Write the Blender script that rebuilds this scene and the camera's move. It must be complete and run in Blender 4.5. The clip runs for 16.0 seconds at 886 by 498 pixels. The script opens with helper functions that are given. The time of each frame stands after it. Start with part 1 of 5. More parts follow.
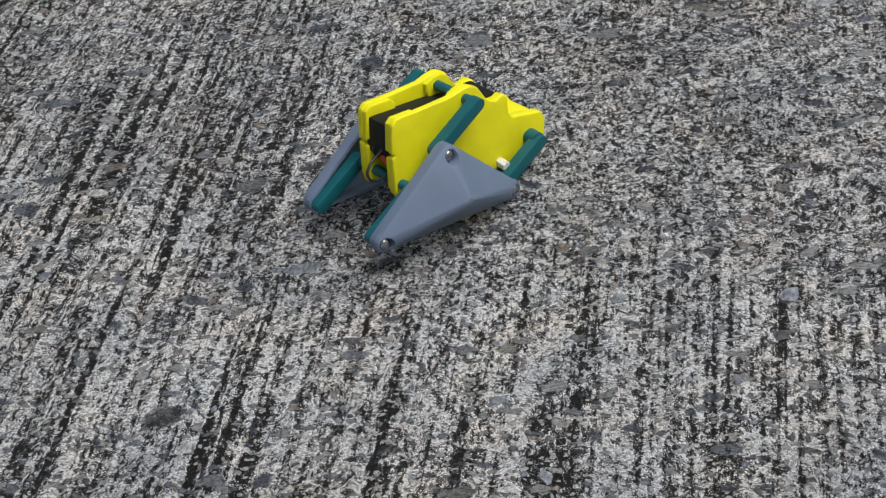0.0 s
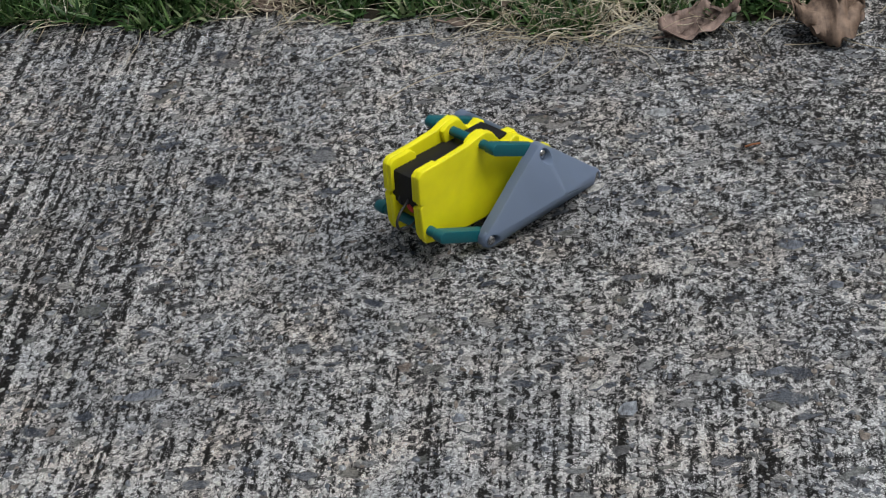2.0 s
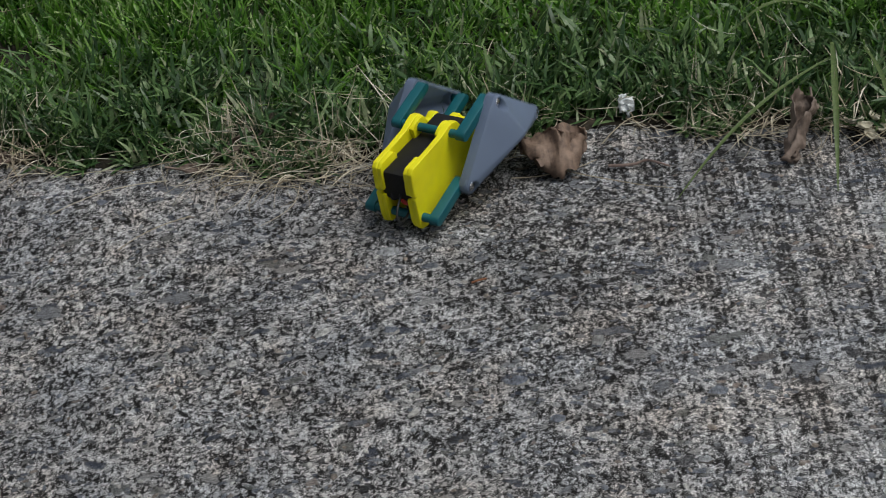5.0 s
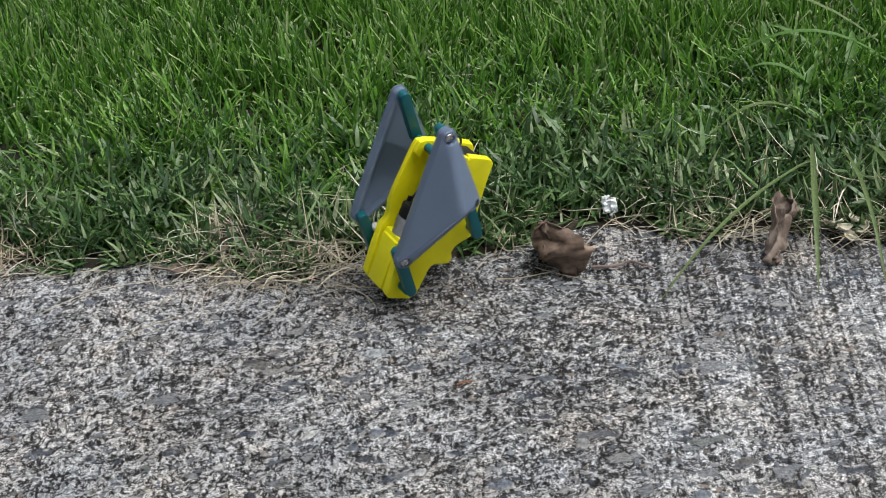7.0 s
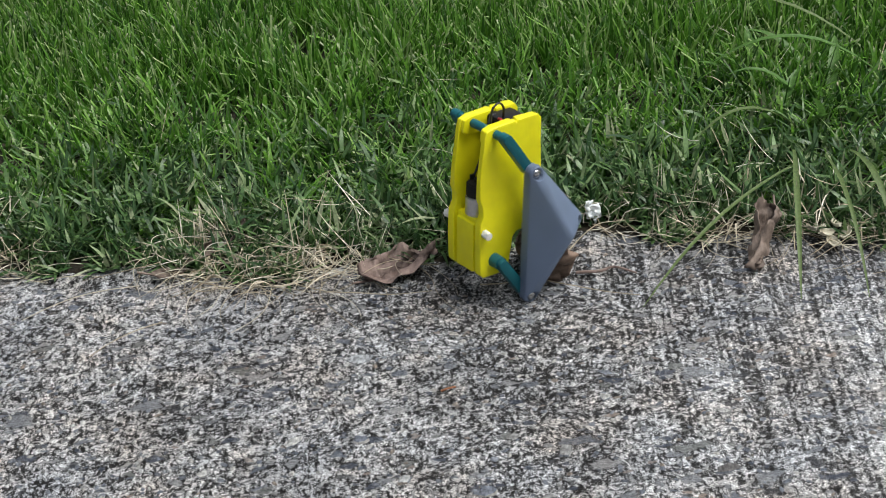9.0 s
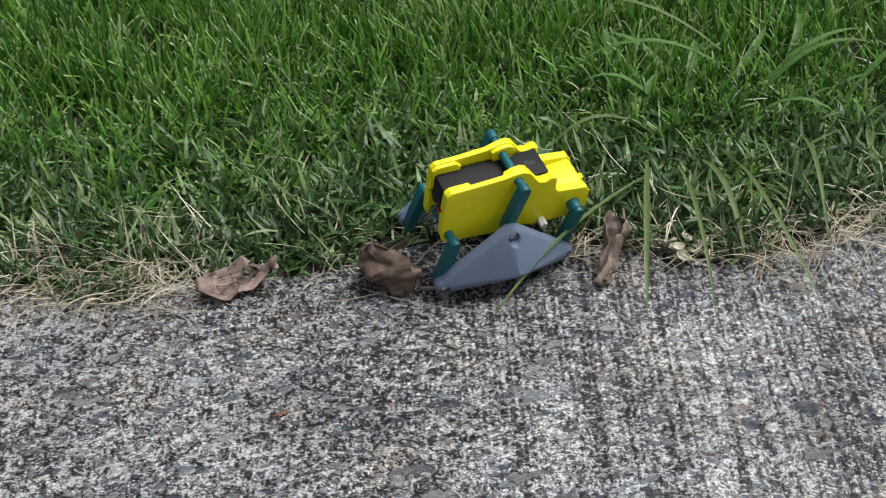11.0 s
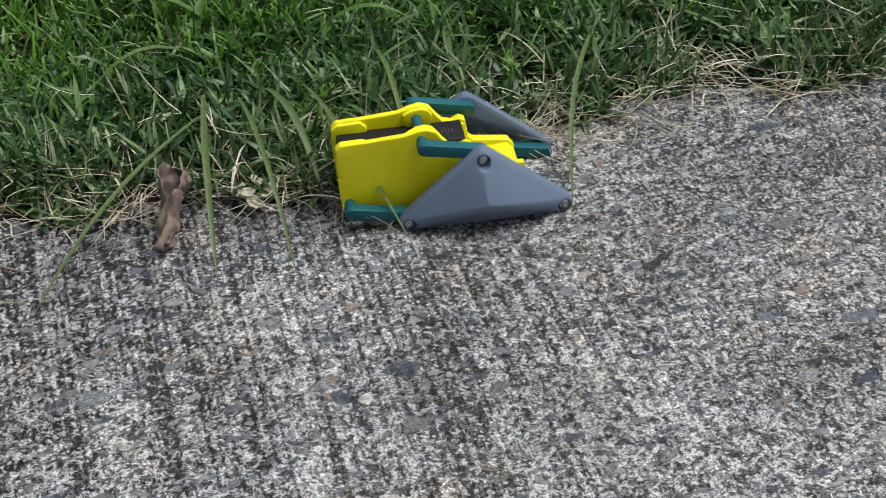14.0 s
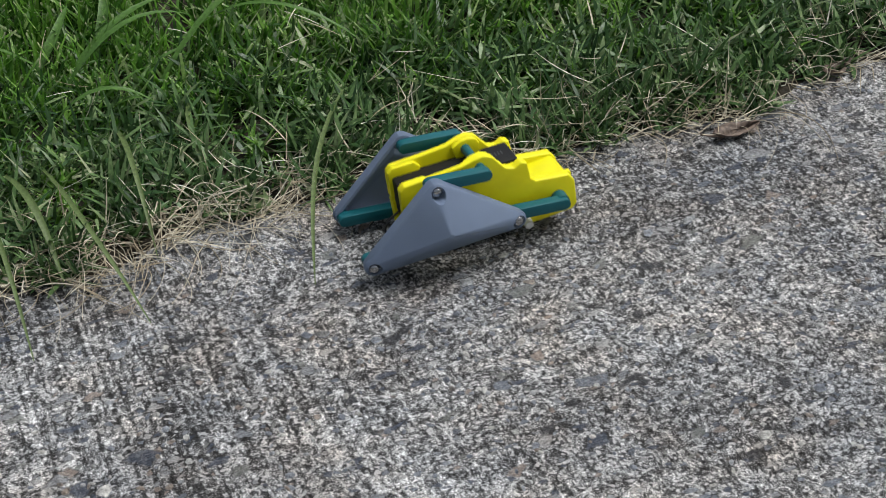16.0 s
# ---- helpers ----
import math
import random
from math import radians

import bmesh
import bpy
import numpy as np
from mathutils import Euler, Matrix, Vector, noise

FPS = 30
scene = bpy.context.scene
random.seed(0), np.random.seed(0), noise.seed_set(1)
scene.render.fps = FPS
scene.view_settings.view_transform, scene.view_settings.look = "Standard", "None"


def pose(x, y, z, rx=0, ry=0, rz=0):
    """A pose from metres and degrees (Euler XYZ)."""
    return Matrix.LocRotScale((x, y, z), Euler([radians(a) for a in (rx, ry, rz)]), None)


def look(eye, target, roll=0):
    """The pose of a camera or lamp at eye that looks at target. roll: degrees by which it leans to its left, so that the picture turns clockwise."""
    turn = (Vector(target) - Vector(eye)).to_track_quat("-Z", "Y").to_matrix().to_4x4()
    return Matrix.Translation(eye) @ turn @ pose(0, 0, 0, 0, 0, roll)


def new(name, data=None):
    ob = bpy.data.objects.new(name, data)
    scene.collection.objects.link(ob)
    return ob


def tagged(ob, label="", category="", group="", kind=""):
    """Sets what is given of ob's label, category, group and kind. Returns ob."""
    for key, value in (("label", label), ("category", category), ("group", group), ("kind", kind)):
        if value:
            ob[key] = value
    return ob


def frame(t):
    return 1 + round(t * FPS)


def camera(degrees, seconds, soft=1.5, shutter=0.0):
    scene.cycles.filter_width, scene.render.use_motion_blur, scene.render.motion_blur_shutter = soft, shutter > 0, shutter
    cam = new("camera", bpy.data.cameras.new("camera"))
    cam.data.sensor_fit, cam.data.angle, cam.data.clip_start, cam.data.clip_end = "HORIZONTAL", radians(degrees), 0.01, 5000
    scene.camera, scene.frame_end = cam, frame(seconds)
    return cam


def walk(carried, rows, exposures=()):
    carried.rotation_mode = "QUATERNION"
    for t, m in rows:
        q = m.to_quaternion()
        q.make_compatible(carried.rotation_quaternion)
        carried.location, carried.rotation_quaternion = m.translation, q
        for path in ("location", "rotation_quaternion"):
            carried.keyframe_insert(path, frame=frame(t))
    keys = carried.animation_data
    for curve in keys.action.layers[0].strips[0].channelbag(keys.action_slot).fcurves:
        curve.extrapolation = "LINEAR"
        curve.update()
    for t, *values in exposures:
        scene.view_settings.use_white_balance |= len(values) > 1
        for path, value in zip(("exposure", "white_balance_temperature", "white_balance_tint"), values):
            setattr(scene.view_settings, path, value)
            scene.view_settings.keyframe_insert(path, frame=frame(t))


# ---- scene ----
cam = camera(31.0, 16.0, 0.9, 0.22)
# seconds, eye, heading to the right of north, downward tilt, lean
PATH = [
    (0.0, 0.2030, -0.4652, 0.3995, -14.35, 37.87, -10.82),
    (0.2, 0.2064, -0.4625, 0.4005, -14.42, 38.12, -11.32),
    (0.5, 0.2116, -0.4584, 0.4019, -12.95, 37.61, -10.63),
    (1.0, 0.2108, -0.4568, 0.4035, -12.10, 36.81, -10.59),
    (1.5, 0.2178, -0.4565, 0.4049, -10.54, 35.87, -9.68),
    (2.0, 0.2214, -0.4547, 0.4072, -8.66, 35.51, -9.04),
    (2.5, 0.2284, -0.4534, 0.4067, -7.70, 34.45, -9.55),
    (3.0, 0.2412, -0.4531, 0.4027, -5.45, 33.99, -9.07),
    (3.5, 0.2464, -0.4502, 0.4008, -3.67, 33.59, -8.32),
    (4.0, 0.2529, -0.4460, 0.4029, -2.02, 33.37, -7.71),
    (4.5, 0.2567, -0.4458, 0.4034, -1.50, 32.72, -7.83),
    (5.0, 0.2610, -0.4437, 0.4079, -0.01, 32.14, -7.27),
    (5.2, 0.2619, -0.4463, 0.4095, 0.52, 31.87, -6.97),
    (7.3, 0.2628, -0.4450, 0.4212, 1.02, 29.26, -6.78),
    (7.5, 0.2654, -0.4453, 0.4197, 1.03, 29.56, -6.85),
    (7.8, 0.2647, -0.4450, 0.4222, 1.38, 29.64, -6.67),
    (8.0, 0.2642, -0.4448, 0.4239, 1.35, 29.65, -6.83),
    (8.2, 0.2629, -0.4442, 0.4259, 1.35, 29.63, -6.68),
    (10.3, 0.2774, -0.4445, 0.4214, 2.35, 29.24, -6.09),
    (10.5, 0.2831, -0.4423, 0.4207, 3.06, 29.22, -5.95),
    (11.0, 0.3060, -0.4151, 0.4278, 4.79, 30.81, -5.01),
    (11.2, 0.3120, -0.3915, 0.4177, 5.29, 32.43, -6.04),
    (11.5, 0.3211, -0.3560, 0.4025, 8.46, 35.04, -6.15),
    (11.7, 0.3252, -0.3476, 0.4041, 9.88, 35.63, -6.32),
    (12.0, 0.3314, -0.3349, 0.4066, 10.25, 34.01, -7.10),
    (12.3, 0.3313, -0.3260, 0.4056, 11.38, 33.34, -7.21),
    (12.5, 0.3312, -0.3200, 0.4050, 12.41, 33.48, -7.29),
    (12.8, 0.3274, -0.3071, 0.3985, 14.11, 34.57, -7.46),
    (13.0, 0.3248, -0.2985, 0.3941, 13.58, 36.35, -7.95),
    (13.2, 0.3379, -0.3017, 0.3962, 12.61, 37.40, -7.83),
    (13.5, 0.3576, -0.3064, 0.3994, 15.83, 38.30, -5.86),
    (13.7, 0.3616, -0.3133, 0.4004, 18.60, 36.59, -3.98),
    (14.0, 0.3677, -0.3237, 0.4019, 19.18, 36.38, -4.39),
    (14.5, 0.3805, -0.3278, 0.4044, 21.71, 35.82, -4.04),
    (15.0, 0.3937, -0.3303, 0.4063, 25.00, 35.89, -2.86),
    (15.3, 0.3961, -0.3322, 0.4103, 26.06, 35.21, -2.85),
    (15.5, 0.3977, -0.3334, 0.4130, 26.94, 35.14, -2.36),
    (16.0, 0.3965, -0.3354, 0.4133, 27.55, 34.92, -2.00),
]
walk(cam, [(t, pose(x, y, z, 90 - p, 0, -h) @ pose(0, 0, 0, 0, 0, r)) for t, x, y, z, h, p, r in PATH],
     exposures=[(0.0, 0.33), (3.0, 0.06), (4.0, -0.03), (5.2, -0.06), (7.3, 0.80), (10.5, 0.74), (13.0, 0.64), (14.0, 0.52), (14.6, 0.42), (16.0, 0.5)])

# ---- sky and light: bright overcast day ----
world = bpy.data.worlds.new("overcast_sky")
scene.world = world
world.use_nodes = True
wn = world.node_tree.nodes
sky = wn.new("ShaderNodeTexSky")
sky.sky_type = "NISHITA"
sky.sun_disc = False
sky.sun_elevation = radians(64)
sky.sun_rotation = radians(98)
sky.dust_density = 6.0
sky.air_density = 1.6
hsv = wn.new("ShaderNodeHueSaturation")
hsv.inputs["Saturation"].default_value = 0.55
world.node_tree.links.new(sky.outputs[0], hsv.inputs["Color"])
world.node_tree.links.new(hsv.outputs[0], wn["Background"].inputs[0])
wn["Background"].inputs[1].default_value = 0.058

sun = bpy.data.lights.new("sun", "SUN")
sun.energy, sun.angle, sun.color = 2.0, radians(40), (0.96, 0.985, 0.98)
new("sun", sun).matrix_world = look((1.05, 0.08, 1.6), (0.3, 0.2, 0.0))


# ---- materials ----
def nodes_of(name):
    m = bpy.data.materials.new(name)
    m.use_nodes = True
    t = m.node_tree
    return m, t, t.nodes, t.links, t.nodes["Principled BSDF"]


def ramp(n, stops, mode="LINEAR"):
    r = n.new("ShaderNodeValToRGB")
    r.color_ramp.interpolation = mode
    e = r.color_ramp.elements
    while len(e) < len(stops):
        e.new(0.5)
    for k, (p, c) in enumerate(stops):
        e[k].position = p
        e[k].color = (*c, 1) if len(c) == 3 else c
    return r


def noise_node(n, l, coord, scale, detail=4.0, rough=0.55, stretch=None, turn=0.0, distort=0.0):
    x = n.new("ShaderNodeTexNoise")
    x.inputs["Scale"].default_value, x.inputs["Detail"].default_value = scale, detail
    x.inputs["Roughness"].default_value, x.inputs["Distortion"].default_value = rough, distort
    if stretch or turn:
        mp = n.new("ShaderNodeMapping")
        mp.inputs["Scale"].default_value = stretch or (1, 1, 1)
        mp.inputs["Rotation"].default_value = (0, 0, turn)
        l.new(coord, mp.inputs["Vector"])
        coord = mp.outputs["Vector"]
    l.new(coord, x.inputs["Vector"])
    return x.outputs["Fac"]


def calc(n, l, op, a, b=None, c=None, clamp=False):
    m = n.new("ShaderNodeMath")
    m.operation, m.use_clamp = op, clamp
    for k, v in enumerate((a, b, c)):
        if v is None:
            continue
        if isinstance(v, (int, float)):
            m.inputs[k].default_value = v
        else:
            l.new(v, m.inputs[k])
    return m.outputs[0]


def mix(n, l, fac, a, b, kind="MIX"):
    m = n.new("ShaderNodeMix")
    m.data_type, m.blend_type = "RGBA", kind
    for sock, v in ((m.inputs[0], fac), (m.inputs[6], a), (m.inputs[7], b)):
        if isinstance(v, (int, float)):
            sock.default_value = v
        elif isinstance(v, tuple):
            sock.default_value = (*v, 1)
        else:
            l.new(v, sock)
    return m.outputs[2]


def bump(n, l, height, strength, dist, p):
    b = n.new("ShaderNodeBump")
    b.inputs["Strength"].default_value, b.inputs["Distance"].default_value = strength, dist
    l.new(height, b.inputs["Height"])
    l.new(b.outputs[0], p.inputs["Normal"])


def concrete_mat():
    """Worn concrete: pale cement skin broken by dark dirt-filled pits, raked grooves and coloured chips."""
    m, t, n, l, p = nodes_of("worn_concrete")
    co = n.new("ShaderNodeTexCoord").outputs["Object"]
    fine = noise_node(n, l, co, 1900, 2, 0.7)
    broad = noise_node(n, l, co, 9, 3, 0.5)
    # dark raked streaks run towards the lawn
    xyz = n.new("ShaderNodeSeparateXYZ")
    l.new(co, xyz.inputs[0])
    # the rake swings round a little along the path
    slant = calc(n, l, "MULTIPLY", calc(n, l, "MULTIPLY_ADD", xyz.outputs[0], 3.0, -0.45, clamp=True), 0.13)
    swung = n.new("ShaderNodeCombineXYZ")
    l.new(calc(n, l, "SUBTRACT", xyz.outputs[0], calc(n, l, "MULTIPLY", slant, xyz.outputs[1])), swung.inputs[0])
    l.new(xyz.outputs[1], swung.inputs[1])
    along = swung.outputs[0]
    coarse = noise_node(n, l, along, 215, 6, 0.68, (1, 0.52, 1), 0, 0.5)
    mid = noise_node(n, l, along, 560, 5, 0.70, (1, 0.50, 1))
    rake = noise_node(n, l, along, 1.0, 2, 0.5, (310, 5, 1))
    left = calc(n, l, "MULTIPLY_ADD", xyz.outputs[0], -6.0, 0.75, clamp=True)
    front = calc(n, l, "MULTIPLY", calc(n, l, "MULTIPLY_ADD", xyz.outputs[1], -7.0, 0.80, clamp=True), calc(n, l, "MULTIPLY_ADD", xyz.outputs[0], -6.0, 2.3, clamp=True))
    off = calc(n, l, "ABSOLUTE", calc(n, l, "SUBTRACT", xyz.outputs[0], 0.470))
    band = calc(n, l, "MULTIPLY_ADD", off, -9.0, 1.6, clamp=True)
    zone = calc(n, l, "MAXIMUM", calc(n, l, "MAXIMUM", left, front), band)
    where = calc(n, l, "ADD", calc(n, l, "MULTIPLY", zone, 0.36), calc(n, l, "MULTIPLY", noise_node(n, l, co, 5.5, 2, 0.5), 0.55))
    rake_m = n.new("ShaderNodeMapRange")
    rake_m.inputs[1].default_value, rake_m.inputs[2].default_value = 0.44, 0.60
    l.new(rake, rake_m.inputs[0])
    where_m = n.new("ShaderNodeMapRange")
    where_m.inputs[1].default_value, where_m.inputs[2].default_value = 0.36, 0.62
    l.new(where, where_m.inputs[0])
    groove = calc(n, l, "MULTIPLY", rake_m.outputs[0], where_m.outputs[0])
    # the newer end is worn more evenly
    even = calc(n, l, "MULTIPLY_ADD", calc(n, l, "MULTIPLY_ADD", xyz.outputs[0], 4.0, -0.8, clamp=True), -0.20, 0.44)
    a = calc(n, l, "MULTIPLY_ADD", calc(n, l, "SUBTRACT", coarse, 0.5), even, 0.083)
    b = calc(n, l, "MULTIPLY_ADD", mid, 0.56, a)
    c = calc(n, l, "MULTIPLY_ADD", fine, 0.50, b)
    chip_coord = []

    def cell_node(scale, turn, stretch, wobble=0.9, shift=0.0):
        """Broken cells: a random value, a second one and the distance from the middle."""
        cell = n.new("ShaderNodeTexVoronoi")
        cell.voronoi_dimensions = "2D"
        cell.inputs["Scale"].default_value = scale
        cm = n.new("ShaderNodeMapping")
        cm.inputs["Scale"].default_value, cm.inputs["Rotation"].default_value = (stretch, 1, 1), (0, 0, turn)
        cm.inputs["Location"].default_value = (shift, shift * 0.7, 0)
        src = co
        if wobble:
            warp = n.new("ShaderNodeVectorMath")
            warp.operation = "MULTIPLY_ADD"
            wob = n.new("ShaderNodeTexNoise")
            wob.inputs["Scale"].default_value = scale * 1.6
            l.new(co, wob.inputs["Vector"])
            l.new(wob.outputs["Color"], warp.inputs[0])
            warp.inputs[1].default_value = (wobble / scale,) * 3
            l.new(co, warp.inputs[2])
            src = warp.outputs[0]
        l.new(src, cm.inputs[0])
        l.new(cm.outputs[0], cell.inputs["Vector"])
        chip_coord.append(cm.outputs[0])
        cs = n.new("ShaderNodeSeparateColor")
        l.new(cell.outputs["Color"], cs.inputs[0])
        return cs.outputs[0], cs.outputs[1], cell.outputs["Distance"]

    cells = [cell_node(250, 0.5, 0.85)[0], cell_node(620, 0.2, 0.9)[0]]
    c = calc(n, l, "ADD", c, calc(n, l, "MULTIPLY_ADD", cells[0], 0.085, -0.0425))
    c = calc(n, l, "ADD", c, calc(n, l, "MULTIPLY_ADD", cells[1], 0.075, -0.0375))
    # the skin is paler towards the front of the path
    pale_front = calc(n, l, "MULTIPLY_ADD", xyz.outputs[1], -6.0, 0.70, clamp=True)
    d = calc(n, l, "MULTIPLY_ADD", broad, 0.10, calc(n, l, "MULTIPLY_ADD", pale_front, 0.022, c))
    # the older stretch is paler, the newer end slightly darker
    bias = calc(n, l, "MULTIPLY_ADD", calc(n, l, "MULTIPLY_ADD", xyz.outputs[0], -4.5, 1.6, clamp=True), 0.012, -0.009)
    # a darker patch beside the lawn
    across = calc(n, l, "MULTIPLY", calc(n, l, "SUBTRACT", xyz.outputs[0], 0.36), 6.5)
    deep_in = calc(n, l, "MULTIPLY", calc(n, l, "SUBTRACT", xyz.outputs[1], 0.23), 8.0)
    apart = calc(n, l, "SQRT", calc(n, l, "ADD", calc(n, l, "MULTIPLY", across, across), calc(n, l, "MULTIPLY", deep_in, deep_in)))
    darker_patch = calc(n, l, "SUBTRACT", calc(n, l, "MULTIPLY_ADD", broad, 0.8, 0.6), apart, clamp=True)
    bias = calc(n, l, "MULTIPLY_ADD", darker_patch, -0.022, bias)
    h = calc(n, l, "MULTIPLY_ADD", groove, -0.088, calc(n, l, "MULTIPLY_ADD", where_m.outputs[0], 0.038, calc(n, l, "ADD", d, bias)))
    # wider, straighter grooves on the older stretch
    deep = n.new("ShaderNodeMapRange")
    deep.inputs[1].default_value, deep.inputs[2].default_value = 0.53, 0.63
    l.new(noise_node(n, l, along, 1.0, 2, 0.45, (165, 4, 1)), deep.inputs[0])
    old = n.new("ShaderNodeMapRange")
    old.inputs[1].default_value, old.inputs[2].default_value = 0.40, 0.66
    l.new(calc(n, l, "ADD", calc(n, l, "MULTIPLY", calc(n, l, "MAXIMUM", left, front), 0.40), calc(n, l, "MULTIPLY", noise_node(n, l, co, 7.5, 2, 0.5), 0.5)), old.inputs[0])
    h = calc(n, l, "MULTIPLY_ADD", calc(n, l, "MULTIPLY", deep.outputs[0], old.outputs[0]), -0.115, h)
    # the skin is rougher broken on the old stretch than at the newer end
    worn = calc(n, l, "MULTIPLY_ADD", calc(n, l, "MULTIPLY_ADD", xyz.outputs[0], 3.6, -0.75, clamp=True), -0.72, 1.24)
    h = calc(n, l, "MULTIPLY_ADD", calc(n, l, "SUBTRACT", h, 0.654), worn, 0.651)
    skin = ramp(n, [(0.570, (0.022, 0.0205, 0.019)), (0.622, (0.072, 0.072, 0.070)), (0.652, (0.205, 0.206, 0.203)),
                    (0.684, (0.52, 0.52, 0.505)), (0.725, (0.86, 0.86, 0.84))])
    l.new(h, skin.inputs[0])
    # sand grains: every grain its own tone, some bright, some dark holes
    grain, grain_b, _ = cell_node(1500, 0.3, 1.0, 0.0)
    tone_g = ramp(n, [(0.0, (0.52, 0.52, 0.52)), (0.5, (0.95, 0.95, 0.95)), (1.0, (1.50, 1.50, 1.48))])
    l.new(grain, tone_g.inputs[0])
    col = mix(n, l, 1.0, skin.outputs[0], tone_g.outputs[0], "MULTIPLY")
    bit, bit_b, bit_d = cell_node(900, 0.9, 0.8, 0.0, 0.31)
    col = mix(n, l, calc(n, l, "MULTIPLY", calc(n, l, "GREATER_THAN", bit, 0.93), 0.70), col, (0.80, 0.79, 0.77))
    col = mix(n, l, calc(n, l, "MULTIPLY", calc(n, l, "LESS_THAN", bit, 0.09), 0.70), col, (0.030, 0.030, 0.032))
    # broken chips of bluish, grey and brown stone lying flush, each in a dark seam
    for scale, turn, stretch, shift, share in ((430, 0.25, 0.75, 0.13, 0.90), (230, -0.35, 0.62, 0.41, 0.945), (135, 0.15, 0.6, 0.57, 0.984)):
        ca, cb, cd = cell_node(scale, turn, stretch, 0.35, shift)
        seam = n.new("ShaderNodeTexVoronoi")
        seam.voronoi_dimensions, seam.feature = "2D", "DISTANCE_TO_EDGE"
        seam.inputs["Scale"].default_value = scale
        l.new(chip_coord[-1], seam.inputs["Vector"])
        tone = ramp(n, [(0.0, (0.085, 0.102, 0.135)), (0.20, (0.19, 0.215, 0.250)), (0.38, (0.30, 0.315, 0.325)), (0.56, (0.46, 0.455, 0.44)),
                        (0.74, (0.055, 0.057, 0.062)), (0.84, (0.35, 0.29, 0.245)), (0.90, (0.23, 0.24, 0.22))], "CONSTANT")
        l.new(cb, tone.inputs[0])
        is_chip = calc(n, l, "GREATER_THAN", ca, share)
        inside = n.new("ShaderNodeMapRange")
        inside.inputs[1].default_value, inside.inputs[2].default_value = 0.05, 0.14
        l.new(calc(n, l, "MULTIPLY_ADD", calc(n, l, "SUBTRACT", mid, 0.5), 0.5, seam.outputs["Distance"]), inside.inputs[0])
        flake = ramp(n, [(0.34, (0.40, 0.40, 0.40)), (0.50, (1.0, 1.0, 1.0)), (0.66, (1.75, 1.75, 1.72))])
        l.new(noise_node(n, l, co, 1.0, 5, 0.75, (420, 1100, 1), turn), flake.inputs[0])
        stone = mix(n, l, 1.0, tone.outputs[0], flake.outputs[0], "MULTIPLY")
        col = mix(n, l, calc(n, l, "MULTIPLY", is_chip, 0.45), col, (0.045, 0.043, 0.042))
        col = mix(n, l, calc(n, l, "MULTIPLY", calc(n, l, "MULTIPLY", is_chip, inside.outputs[0]), 0.72), col, stone)
    # damp bluish and dusty beige drift
    hue = ramp(n, [(0.34, (0.97, 0.99, 1.05)), (0.52, (1.015, 1.0, 1.02)), (0.68, (1.08, 1.0, 0.96))])
    l.new(noise_node(n, l, co, 26, 4, 0.6), hue.inputs[0])
    col = mix(n, l, 1.0, col, hue.outputs[0], "MULTIPLY")
    stain = ramp(n, [(0.35, (0.72, 0.73, 0.75)), (0.6, (1.0, 1.0, 1.0))])
    l.new(noise_node(n, l, co, 14, 4, 0.6), stain.inputs[0])
    col = mix(n, l, 1.0, col, stain.outputs[0], "MULTIPLY")
    l.new(col, p.inputs["Base Color"])
    p.inputs["Roughness"].default_value = 0.78
    p.inputs["Specular IOR Level"].default_value = 0.15
    bump(n, l, h, 0.9, 0.005, p)
    return m


def stone_mat():
    m, t, n, l, p = nodes_of("embedded_stone")
    co = n.new("ShaderNodeTexCoord").outputs["Object"]
    geo = n.new("ShaderNodeNewGeometry").outputs["Random Per Island"]
    rnd = n.new("ShaderNodeObjectInfo").outputs["Random"]
    both = calc(n, l, "FRACT", calc(n, l, "ADD", geo, rnd))
    tone = ramp(n, [(0.0, (0.15, 0.165, 0.200)), (0.25, (0.27, 0.29, 0.325)), (0.45, (0.38, 0.39, 0.395)), (0.62, (0.50, 0.49, 0.46)),
                    (0.80, (0.10, 0.105, 0.115)), (0.92, (0.30, 0.25, 0.21)), (0.97, (0.55, 0.54, 0.52))])
    l.new(both, tone.inputs[0])
    vein = ramp(n, [(0.36, (0.22, 0.22, 0.22)), (0.48, (0.8, 0.8, 0.8)), (0.56, (1, 1, 1)), (0.68, (1.8, 1.8, 1.76))])
    v = noise_node(n, l, co, 620, 6, 0.75, (1, 0.4, 1), 0.5)
    l.new(v, vein.inputs[0])
    l.new(mix(n, l, 1.0, tone.outputs[0], vein.outputs[0], "MULTIPLY"), p.inputs["Base Color"])
    p.inputs["Roughness"].default_value = 0.62
    p.inputs["Specular IOR Level"].default_value = 0.25
    bump(n, l, v, 0.8, 0.0016, p)
    return m


def soil_mat():
    m, t, n, l, p = nodes_of("dark_soil")
    co = n.new("ShaderNodeTexCoord").outputs["Object"]
    a = noise_node(n, l, co, 120, 6, 0.65)
    r = ramp(n, [(0.35, (0.012, 0.010, 0.007)), (0.55, (0.035, 0.028, 0.018)), (0.75, (0.075, 0.060, 0.040))])
    l.new(a, r.inputs[0])
    l.new(r.outputs[0], p.inputs["Base Color"])
    p.inputs["Roughness"].default_value = 0.95
    bump(n, l, a, 0.8, 0.004, p)
    return m


